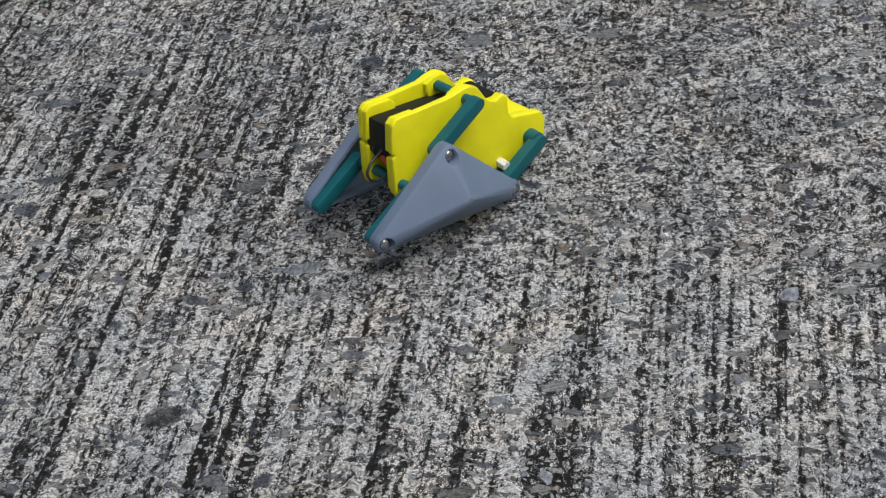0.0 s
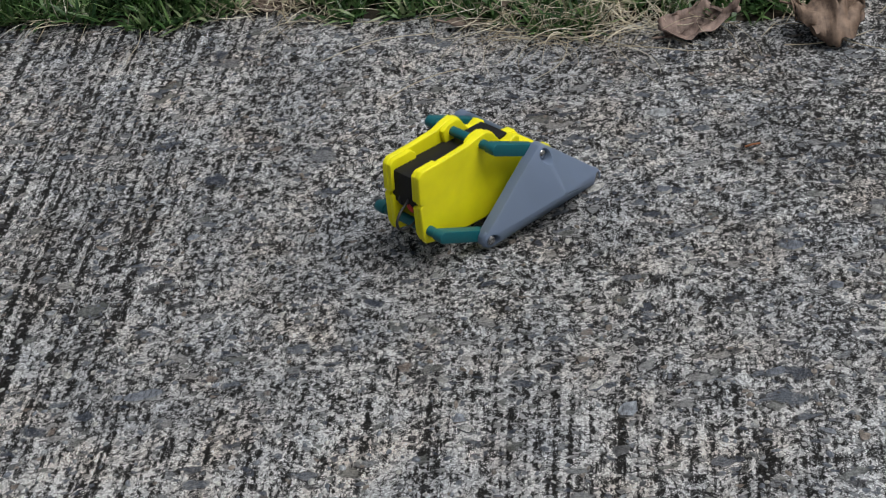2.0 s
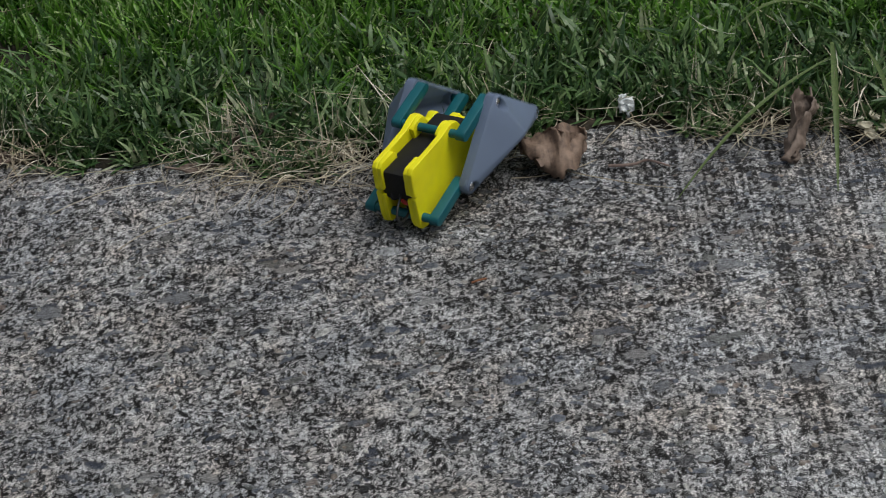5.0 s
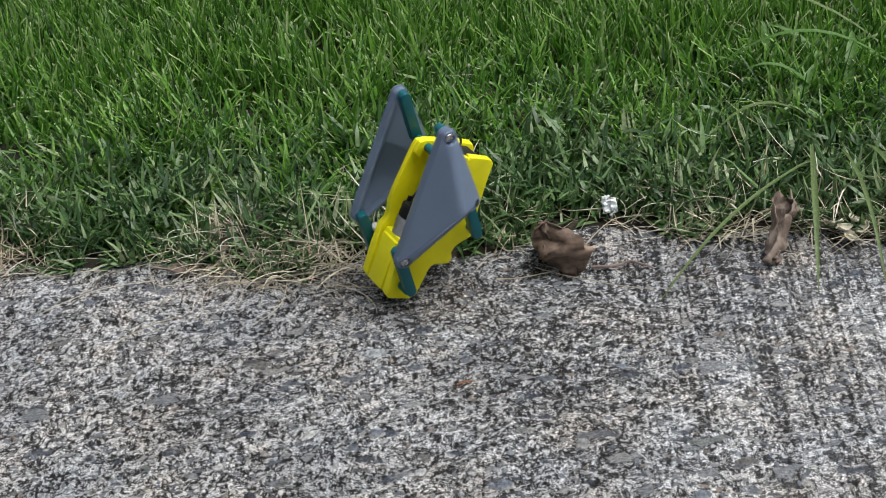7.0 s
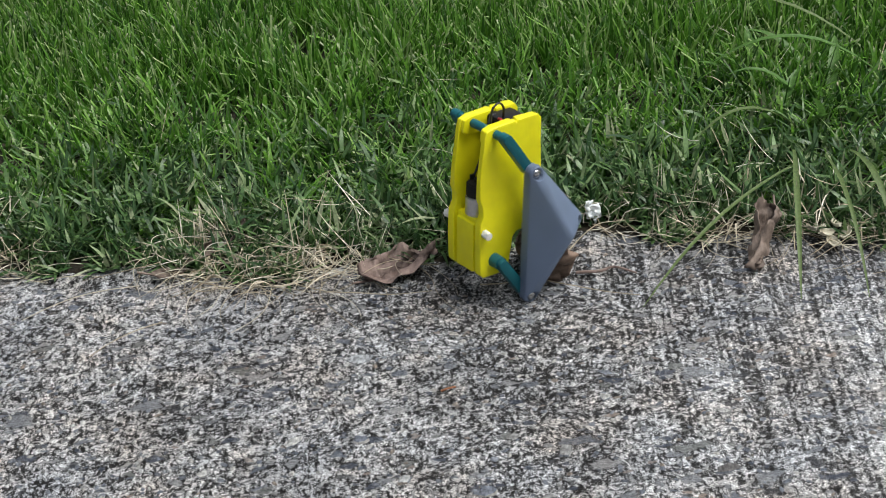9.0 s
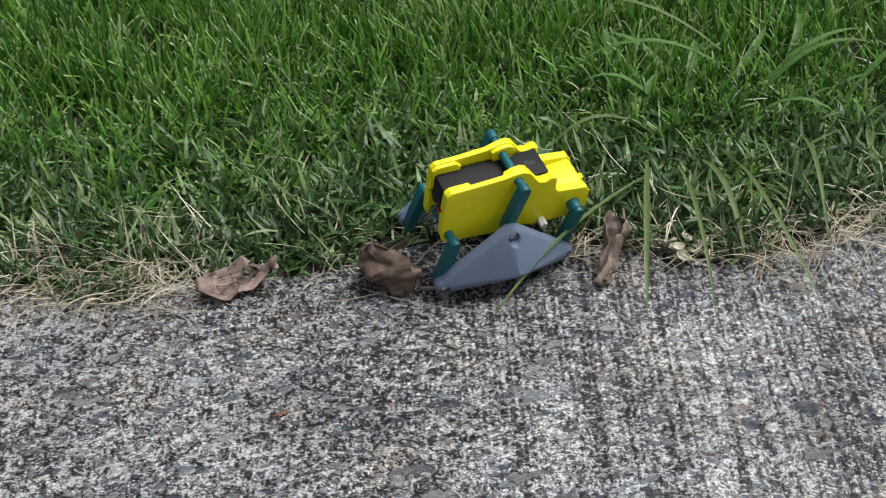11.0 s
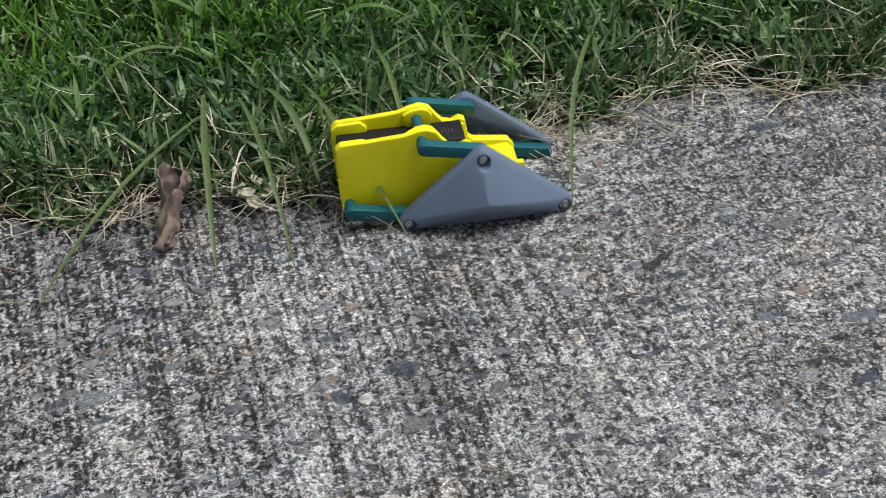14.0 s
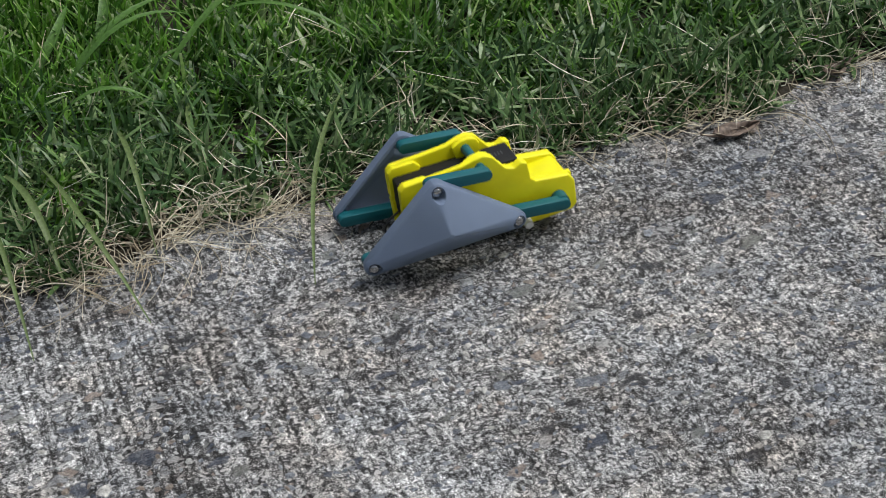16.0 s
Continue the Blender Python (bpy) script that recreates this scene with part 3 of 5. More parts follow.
def lawn():
    r = np.random.RandomState(2)
    # upright lawn
    n = 112000
    x, d = r.uniform(-0.45, 1.35, n), 0.018 + 0.70 * r.rand(n) ** 1.15
    keep = value_noise(x, d, 30, 21) + 0.25 * r.rand(n) > 0.30 + 0.30 * np.clip(1 - d / 0.12, 0, 1)
    x, d = x[keep], d[keep]
    n = len(x)
    y = kerb(x) + d
    tall = np.clip((d - 0.01) / 0.20, 0.0, 1.0)
    tuft = value_noise(x, y, 22, 22)
    az = r.uniform(0, 2 * np.pi, n)
    az = np.where(r.rand(n) < 0.35, -np.pi / 2 + r.normal(0, 0.9, n), az)
    L = (0.013 + 0.023 * tall) * r.uniform(0.55, 1.30, n) * (0.70 + 0.6 * tuft)
    lean = np.abs(r.normal(0.30, 0.28, n)) + (1 - tall) * r.uniform(0.2, 0.9, n)
    tagged(blades("lawn_grass", GRASS, x, y, lawn_height(x, y) - 0.001, L, r.uniform(0.0015, 0.0031, n), az, lean, r.uniform(-0.1, 0.8, n), 4, r.normal(0, 0.5, n), 0.42),
           "dense upright green lawn grass with pale cut tips", "grass", kind="stuff")
    # far lawn, out of the main view
    n = 60000
    x, d = r.uniform(-2.0, 3.0, n), 0.02 + 2.9 * r.rand(n)
    out = (d > 0.70) | (x < -0.47) | (x > 1.37)
    x, d = x[out], d[out]
    n = len(x)
    tagged(blades("lawn_grass", GRASS, x, kerb(x) + d, lawn_height(x, kerb(x) + d), r.uniform(0.04, 0.07, n), r.uniform(0.008, 0.016, n), r.uniform(0, 6.28, n),
                  np.abs(r.normal(0.3, 0.2, n)), r.uniform(0.1, 0.9, n), 3), "dense green lawn grass farther off", "grass", kind="stuff")
    # low trodden fringe along the concrete: short lance-shaped leaves in tufts
    n = 36000
    x, d = r.uniform(-0.40, 1.30, n), np.abs(r.normal(0.038, 0.050, n)) - 0.006
    k = value_noise(x, d * 0.7, 60, 23) + 0.30 * r.rand(n) > 0.40 + 0.26 * (d < 0.006)
    k &= ((x - 0.160) / 0.016) ** 2 + ((d - 0.018) / 0.016) ** 2 + r.rand(n) > 1.0
    x, d = x[k], d[k]
    n = len(x)
    y = kerb(x) + d
    L = r.uniform(0.007, 0.021, n) * (0.75 + 0.5 * value_noise(x, y, 50, 27))
    tagged(blades("fringe_grass", EDGE, x, y, np.maximum(lawn_height(x, y), 0.001) + 0.014 * r.rand(n) ** 2 * np.clip(d / 0.02, 0.1, 1), L, r.uniform(0.0015, 0.0034, n), r.uniform(0, 6.28, n),
                  r.uniform(0.25, 1.45, n), r.uniform(-0.3, 0.8, n), 3, r.normal(0, 0.7, n)),
           "low trodden dull green grass along the path's edge", "grass", kind="stuff")
    # dead straw
    n = 4200
    x = r.uniform(-0.40, 1.30, n)
    d = np.where(r.rand(n) < 0.86, np.abs(r.normal(0.008, 0.018, n)) - 0.010, r.uniform(0.02, 0.40, n))
    k = value_noise(x, d * 0.3, 26, 24) + 0.25 * r.rand(n) + 0.16 * (np.abs(x - 0.60) < 0.13) > 0.62
    x, d = x[k], d[k]
    n = len(x)
    y = kerb(x) + d
    up = np.clip(d / 0.03, 0, 1)
    tagged(blades("dead_grass", STRAW, x, y, np.maximum(lawn_height(x, y), 0.0015) + up * r.uniform(0, 0.022, n), r.uniform(0.010, 0.040, n), r.uniform(0.0004, 0.0010, n),
                  r.uniform(0, 6.28, n), r.uniform(0.7, 1.65, n), r.uniform(-1.0, 1.2, n), 6, r.normal(0, 0.5, n)),
           "pale dry straw tangled in the edge of the lawn", "dry grass", kind="stuff")
    # a dead tuft
    n = 170
    x, y = r.normal(0.160, 0.010, n), r.normal(0.337, 0.010, n)
    y = np.maximum(y, kerb(x) - 0.004)
    tagged(blades("dead_tuft", STRAW, x, y, np.maximum(lawn_height(x, y), 0.0015) + 0.003, r.uniform(0.010, 0.030, n), r.uniform(0.0004, 0.0010, n),
                  r.uniform(0, 6.28, n), r.uniform(0.2, 1.5, n), r.uniform(-0.4, 0.8, n), 5, r.normal(0, 0.5, n)),
           "bleached dead grass tuft in the edge of the lawn", "dry grass", kind="stuff")


lawn()


def curly_straw():
    """Thin dry fibres that curl out of the edge and lie on the concrete."""
    r = np.random.RandomState(77)
    V, F = [], []
    for _ in range(520):
        x = r.choice([r.uniform(-0.10, 1.2), r.normal(0.190, 0.035), r.normal(0.190, 0.035), r.uniform(0.44, 0.80), r.normal(0.585, 0.05), r.uniform(0.2, 1.15)])
        p = np.array([x, kerb(x) + r.normal(0.004, 0.010), 0.004])
        g, turn = -np.pi / 2 + r.normal(0, 1.1), r.normal(0, 0.16)
        step, rad = r.uniform(0.0016, 0.0042), r.uniform(0.00017, 0.00034)
        hop = r.uniform(0.0, 0.010)
        seg = 14
        b = len(V)
        for k in range(seg + 1):
            u = k / seg
            z = 0.0012 + float(lawn_height(p[0], p[1]) > 0) * 0.004 + hop * math.sin(math.pi * u) + rad
            w = rad * (1 - 0.6 * u)
            side = np.array([-math.sin(g), math.cos(g), 0])
            c = np.array([p[0], p[1], z])
            V += [tuple(c - side * w - (0, 0, w)), tuple(c + side * w - (0, 0, w)), tuple(c + np.array([0, 0, w]))]
            p = p + step * np.array([math.cos(g), math.sin(g), 0])
            turn += r.normal(0, 0.05)
            g += turn
        for k in range(seg):
            for i in range(3):
                j = (i + 1) % 3
                F += [b + 3 * k + i, b + 3 * k + j, b + 3 * k + 3 + j, b + 3 * k + 3 + i]
    tagged(raw_mesh("straw_fibre", V, F, 4, STRAW), "thin pale curling straw fibres spilling onto the concrete", "dry grass", kind="stuff")


curly_straw()


def strap(name, root, tip, rise, width, material, label, parent=None, seg=9, side=0.0):
    """One long leaf of grass from root to tip, arched by rise, keeled along its middle."""
    a, b = Vector(root), Vector(tip)
    bm = bmesh.new()
    rows = []
    flat = Vector((b.x - a.x, b.y - a.y, 0)).normalized().cross(Vector((0, 0, 1)))
    for k in range(seg + 1):
        u = k / seg
        p = a.lerp(b, u) + Vector((0, 0, rise * 4 * u * (1 - u))) + flat * side * math.sin(u * math.pi)
        w = width * min(1.0, 0.45 + 1.4 * u) * (1 - u ** 4) / 2 + 0.0002
        rows.append([bm.verts.new(p - flat * w + Vector((0, 0, w * 0.5))), bm.verts.new(p), bm.verts.new(p + flat * w + Vector((0, 0, w * 0.5)))])
    for s, t in zip(rows, rows[1:]):
        for i in range(2):
            bm.faces.new((s[i], s[i + 1], t[i + 1], t[i]))
    return part(name, bm, material, parent, label, 80)


def grass_clump():
    """The coarse clump that leans over the path."""
    root = tagged(new("grass_clump"), "coarse broad-leaved grass clump leaning over the concrete", "grass")
    root.location = (0.53, 0.37, 0.012)
    o = Vector(root.location)
    spec = [((0.478, 0.305, 0.026), (0.377, 0.220, 0.002), 0.006, 0.0022), ((0.553, 0.436, 0.03), (0.445, 0.500, 0.040), 0.02, 0.0035),
            ((0.55, 0.403, 0.03), (0.455, 0.42, 0.036), 0.02, 0.0045), ((0.486, 0.365, 0.012), (0.506, 0.400, 0.038), 0.004, 0.0060),
            ((0.480, 0.320, 0.026), (0.453, 0.209, 0.002), 0.012, 0.0030), ((0.494, 0.310, 0.026), (0.485, 0.203, 0.002), 0.012, 0.0020),
            ((0.527, 0.318, 0.020), (0.536, 0.203, 0.002), 0.014, 0.0022), ((0.508, 0.312, 0.026), (0.512, 0.245, 0.003), 0.010, 0.0034), ((0.57, 0.345, 0.012), (0.555, 0.245, 0.003), 0.022, 0.0024),
            ((0.52, 0.39, 0.012), (0.535, 0.43, 0.042), 0.006, 0.0065), ((0.54, 0.40, 0.012), (0.580, 0.435, 0.042), 0.006, 0.0060),
            ((0.56, 0.40, 0.012), (0.635, 0.42, 0.040), 0.012, 0.0050), ((0.55, 0.38, 0.012), (0.63, 0.385, 0.045), 0.018, 0.0045),
            ((0.51, 0.38, 0.012), (0.46, 0.395, 0.040), 0.014, 0.0040), ((0.54, 0.36, 0.012), (0.59, 0.335, 0.030), 0.016, 0.0042),
            ((0.60, 0.37, 0.012), (0.70, 0.40, 0.050), 0.016, 0.0045), ((0.52, 0.41, 0.012), (0.485, 0.455, 0.042), 0.010, 0.0050),
            ((0.58, 0.41, 0.012), (0.605, 0.455, 0.045), 0.008, 0.0055), ((0.50, 0.36, 0.012), (0.43, 0.345, 0.025), 0.018, 0.0034)]
    for a, b, h, w in spec:
        strap("blade", Vector(a) - o, Vector(b) - o, h, w, BROAD if w > 0.0035 else OLIVE, "", root, side=random.uniform(-0.006, 0.006))
    r = random.Random(19)
    for _ in range(22):
        g, d = r.uniform(0, 6.28), 0.055 * math.sqrt(r.random())
        foot = Vector((1.15 * d * math.cos(g), 0.035 + d * math.sin(g), 0))
        g2, reach = g + r.normalvariate(0, 0.7), r.uniform(0.014, 0.040)
        top = foot + Vector((reach * math.cos(g2), reach * 0.9 * math.sin(g2), r.uniform(0.012, 0.034)))
        strap("blade", foot, top, r.uniform(0.001, 0.007), r.uniform(0.0036, 0.0080), BROAD, "", root, side=r.uniform(-0.008, 0.008))


grass_clump()
for a, b, h, w, m, lab in [((0.680, 0.310, 0.022), (0.608, 0.192, 0.002), 0.008, 0.0022, OLIVE, "long green grass blade with a dry tip lying over the path"),
                           ((0.64, 0.40, 0.030), (0.705, 0.335, 0.030), 0.020, 0.0034, BROAD, "long broad green grass blade arching over the lawn"),
                           ((0.62, 0.36, 0.010), (0.597, 0.285, 0.004), 0.014, 0.0024, OLIVE, "drooping green grass blade at the lawn's edge"),
                           ((0.70, 0.33, 0.010), (0.745, 0.255, 0.004), 0.016, 0.0020, OLIVE, "drooping green grass blade at the lawn's edge")]:
    tagged(strap("long_grass", a, b, h, w, m, lab, side=0.006), category="grass", group="long blades at the edge")
for a, b, h, s in [((0.321, 0.269, 0.0016), (0.378, 0.232, 0.0016), 0.001, 0.004), ((0.300, 0.262, 0.0016), (0.345, 0.270, 0.0016), 0.001, 0.006),
                   ((0.350, 0.285, 0.002), (0.390, 0.300, 0.006), 0.004, -0.006), ((0.205, 0.285, 0.002), (0.275, 0.262, 0.0016), 0.003, 0.010),
                   ((0.12, 0.305, 0.002), (0.06, 0.285, 0.0016), 0.001, 0.006), ((0.62, 0.255, 0.002), (0.68, 0.225, 0.0016), 0.001, 0.010),
                   ((0.66, 0.262, 0.002), (0.735, 0.240, 0.0016), 0.002, -0.010), ((0.50, 0.272, 0.002), (0.545, 0.235, 0.0016), 0.002, 0.012),
                   ((0.535, 0.268, 0.002), (0.600, 0.250, 0.0016), 0.003, -0.012), ((0.40, 0.275, 0.002), (0.44, 0.292, 0.004), 0.003, 0.006),
                   ((0.135, 0.265, 0.0016), (0.10, 0.240, 0.0016), 0.0, 0.004), ((0.185, 0.300, 0.003), (0.215, 0.275, 0.0016), 0.002, -0.008)]:
    v = (Vector(b) - Vector(a))
    f = Vector((v.y, -v.x, 0)).normalized() * s
    mid = (Vector(a) + Vector(b)) / 2 + f + Vector((0, 0, h))
    tagged(tube("straw", [a, (Vector(a) + mid) / 2 + f * 0.25, mid, (Vector(b) + mid) / 2 + f * 0.25, b], (0.00034, 0.0002), STRAW, seg=6), "thin pale dry grass stem lying on the concrete", "straw", "straws on the path")


def weed(at, count, spread_r, seed, label):
    """A low weed: rounded cupped leaves on thin stalks."""
    r = random.Random(seed)
    root = tagged(new("weed"), label, "weed", "")
    root.location = at
    for _ in range(count):
        g, d, h = r.uniform(0, 6.28), spread_r * math.sqrt(r.random()), r.uniform(0.010, 0.022)
        size = r.uniform(0.0048, 0.0072)
        bm = bmesh.new()
        rings = []
        for q in (0.45, 0.8, 1.0):
            row = []
            for i in range(14):
                a = 2 * math.pi * i / 14
                u, v = q * size * (1 + 0.12 * math.cos(a)) * math.cos(a), q * size * 0.82 * math.sin(a)
                row.append(bm.verts.new((u, v, 0.10 * size * q * q + 0.35 * abs(v) - 0.15 * max(u, 0))))
            rings.append(row)
        mid = bm.verts.new((0, 0, 0))
        for i in range(14):
            j = (i + 1) % 14
            bm.faces.new((mid, rings[0][i], rings[0][j]))
            for p, q in zip(rings, rings[1:]):
                bm.faces.new((p[i], q[i], q[j], p[j]))
        top = Vector((d * math.cos(g), d * math.sin(g) * 0.7, h))
        bmesh.ops.transform(bm, matrix=Matrix.Translation(top) @ pose(0, 0, 0, r.uniform(-10, 35), r.uniform(-25, 25), r.uniform(0, 360)), verts=bm.verts)
        leaf = part("leaf", bm, WEED, root, angle=80)
        foot = Vector((top.x * 0.4, top.y * 0.4, -0.002))
        tube("stalk", [foot, (foot + top) / 2 + Vector((0.001, 0, 0.001)), top], 0.00035, WEED, leaf, seg=5)


weed((-0.042, 0.369, 0.004), 26, 0.030, 4, "low green weed with small rounded leaves")


# ---- fallen leaves and scraps ----
def dry_leaf(label, at, length, width, turn, curl, lift, material, seed, tilt=(0, 0), stalk=0.008, peak=0.8, twist=0.0, crumple=1.0):
    """A dried leaf: pointed outline, curled across and along, crumpled, with a midrib and stalk."""
    r = random.Random(seed)
    root = tagged(new("fallen_leaf"), label, "leaf", "fallen leaves")
    bm = bmesh.new()
    nu, nv = 26, 14
    off = Vector((r.uniform(0, 90), r.uniform(0, 90), 0))
    vs = []
    for i in range(nu + 1):
        u = i / nu
        half = width / 2 * (math.sin(math.pi * min(1.0, u ** peak)) ** 0.75 + 0.02) * (1 + 0.18 * noise.noise((u * 9, 3.1, off.x)))
        row = []
        for j in range(nv + 1):
            v = 2 * j / nv - 1
            a = v * curl
            rad = half / max(curl, 0.05)
            y, z = rad * math.sin(a), rad * (1 - math.cos(a))
            x = (u - 0.5) * length
            z += lift * length * (2 * u - 1) ** 2
            c = noise.noise_vector(Vector((x * 70, v * 1.6, 0)) + off) * width * 0.20 * crumple + noise.noise_vector(Vector((x * 220, v * 5, 5)) + off) * width * 0.08 * crumple
            q = twist * (u - 0.5)
            y, z = y * math.cos(q) - z * math.sin(q), y * math.sin(q) + z * math.cos(q)
            rib_wave = 0.022 * width * abs(math.sin((u * 8 + abs(v) * 2.2) * math.pi))
            row.append(bm.verts.new((x + c.x * 0.4, y + c.y, z + c.z + 0.0006 * abs(v) + rib_wave)))
        vs.append(row)
    for i in range(nu):
        for j in range(nv):
            bm.faces.new((vs[i][j], vs[i + 1][j], vs[i + 1][j + 1], vs[i][j + 1]))
    m = pose(0, 0, 0, tilt[0], tilt[1], turn)
    bmesh.ops.transform(bm, matrix=m, verts=bm.verts)
    low = min(v.co.z for v in bm.verts)
    bmesh.ops.translate(bm, vec=(0, 0, -low), verts=bm.verts)
    rib = [vs[i][nv // 2].co + Vector((0, 0, -0.0003)) for i in range(0, nu + 1, 4)]
    d = (rib[0] - rib[1]).normalized()
    rib.insert(0, rib[0] + d * stalk)
    rib = [Vector(p) for p in rib]
    blade = part("blade", bm, material, root, angle=70)
    sol = blade.modifiers.new("thickness", "SOLIDIFY")
    sol.thickness = 0.0004
    tube("stalk", rib, (0.0007, 0.0003), material, root, seg=6)
    root.location = at
    return root


dry_leaf("dry reddish-grey crumpled leaf at the lawn's edge", (0.260, 0.285, 0.001), 0.042, 0.019, 12, 1.0, 0.18, LEAF_RED, 3, (20, -9), crumple=1.5)
KICKED_LEAF = dry_leaf("dry brown cupped crumpled leaf on the concrete", (0, 0, 0), 0.034, 0.050, 8, 1.8, 0.10, LEAF_BROWN, 8, (172, 4), peak=1.0, crumple=1.0)
dry_leaf("narrow dry grey-brown leaf hanging from the grass", (0.447, 0.256, 0.001), 0.037, 0.020, 245, 1.75, 0.05, LEAF_TAN, 12, (25, 26), peak=0.45, twist=2.2, crumple=1.7)
dry_leaf("thin dark curled dry leaf on the concrete", (0.842, 0.201, 0.001), 0.026, 0.009, -6, 1.1, 0.12, LEAF_TAN, 21, (20, 0))
dry_leaf("small tan dry leaf at the lawn's edge", (0.136, 0.311, 0.002), 0.018, 0.009, 5, 0.8, 0.2, LEAF_TAN, 30)
dry_leaf("dry brown curled leaf strip in the fringe", (0.164, 0.328, 0.006), 0.036, 0.012, 32, 1.2, 0.10, LEAF_TAN, 35, (15, -16), crumple=1.4)
dry_leaf("small tan dry leaf at the lawn's edge", (0.022, 0.352, 0.001), 0.020, 0.012, -30, 0.8, 0.15, LEAF_TAN, 41)
dry_leaf("tiny rusty leaf scrap among the straw", (0.549, 0.281, 0.002), 0.009, 0.008, 10, 0.6, 0.1, LEAF_RUST, 44, stalk=0.002)
dry_leaf("rusty dry leaf in the far fringe", (0.925, 0.222, 0.002), 0.020, 0.010, 15, 0.8, 0.2, LEAF_TAN, 47)
tagged(tube("needle", [(0.272, 0.1715, 0.0012), (0.2755, 0.172, 0.0018), (0.279, 0.1735, 0.0012)], 0.0005, LEAF_RUST, seg=6), "short rust-red dry needle on the concrete", "needle")
tagged(tube("twig", [(0.350, 0.262, 0.0015), (0.362, 0.258, 0.003), (0.370, 0.262, 0.002), (0.380, 0.254, 0.0015)], (0.0009, 0.0005), LEAF_RED, seg=6), "short dark brittle twig on the concrete", "twig")


for x, y, z, g in [(0.481, 0.262, 0.005, 20), (0.487, 0.266, 0.007, 95), (0.477, 0.267, 0.006, 150), (0.491, 0.260, 0.004, 230), (0.484, 0.257, 0.002, 300)]:
    tagged(dry_leaf("small cream dried leaf scrap at the lawn's edge", (x, y, z), 0.009, 0.005, g, 0.7, 0.2, PAPER_LEAF, int(x * 1000), (15, 10), stalk=0.001), group="cream scraps")


def paper_scrap():
    root = tagged(new("paper_scrap"), "small crumpled white scrap caught in the grass", "scrap")
    for k, (dx, dy, dz, s) in enumerate([(0, 0, 0, 0.007), (-0.003, 0.002, 0.005, 0.005), (0.002, -0.003, -0.005, 0.005), (0.001, -0.001, -0.009, 0.0035)]):
        bm = bmesh.new()
        bmesh.ops.create_grid(bm, x_segments=8, y_segments=8, size=s)
        for v in bm.verts:
            c = noise.noise_vector(v.co * 260 + Vector((k * 7, 0, 0)))
            v.co += Vector((c.x * 0.3, c.y * 0.3, c.z)) * s * 0.9
        bmesh.ops.transform(bm, matrix=pose(dx, dy, dz, 55 + 20 * k, 15 * k, 40 * k), verts=bm.verts)
        ob = part("fold", bm, PAPER, root, angle=40)
        ob.modifiers.new("thickness", "SOLIDIFY").thickness = 0.0003
    root.scale = (0.55, 0.55, 0.55)
    root.location = (0.367, 0.308, 0.011)


paper_scrap()


# ---- the walking toy ----
# shaft places in its own space, in mm: x towards the gearbox end, z up
SHAFTS = [(0.0, 0.0), (32.9, 28.2), (67.7, 1.0)]
CRANK = 24.6
PLATE = [(-4.4, 24.0), (-4.4, 14.2), (-2.9, 13.4), (-4.3, 12.4), (-3.6, -1.5), (-2.2, -5.8), (1.5, -6.8), (12, -7.8), (22, -8.8), (33, -8.8), (37, -7.2), (42, -6.8),
         (46, -8.6), (58, -8.6), (74.2, -7.6), (76.4, -5.4), (76.4, 7.2), (73.8, 10.8), (58.0, 12.8), (55.8, 15.0), (54.8, 23.4), (52.0, 24.6), (48.5, 22.8),
         (44.8, 24.0), (42.2, 27.2), (39.2, 31.4), (35.2, 33.0), (31.0, 32.4), (25.0, 30.6), (10.5, 29.6), (-2.0, 29.2), (-4.2, 27.0)]


def outer(x):
    """Half width of the body at its outside."""
    return 11.3 + 1.7 * min(1.0, max(0.0, (x - 20) / 28))


def side_plate(root, s):
    bm = bmesh.new()
    prism(bm, PLATE, s * 8.3, s * 10.9, 1.1, 3, lambda x: s * outer(x))
    # thick front rim, in two lengths with a nick between them, and the boss round the top shaft
    prism(bm, [(-4.3, 14.4), (8.6, 14.4), (11.2, 20), (11.2, 26.4), (8.4, 29.0), (-1.6, 28.8), (-4.1, 26.8)], s * 6.1, s * 8.8, 0.8)
    prism(bm, [(-3.5, -1.5), (-2.0, -5.4), (4.0, -6.2), (6.0, -3), (6.0, 11.8), (-4.1, 11.8)], s * 6.1, s * 8.8, 0.8)
    prism(bm, [(27.0, 30.0), (28.5, 23.0), (39.0, 23.0), (40.2, 28.8), (38.4, 31.4), (35.2, 32.6), (31.0, 32.0)], s * 6.0, s * 8.8, 0.8)
    prism(bm, [(45.5, 14), (54.2, 14), (54.0, 22.0), (51.4, 23.2), (45.5, 22.6)], s * 7.2, s * 8.8, 0.6)
    return part("side_plate", bm, YELLOW, root, "bright yellow plastic side plate")


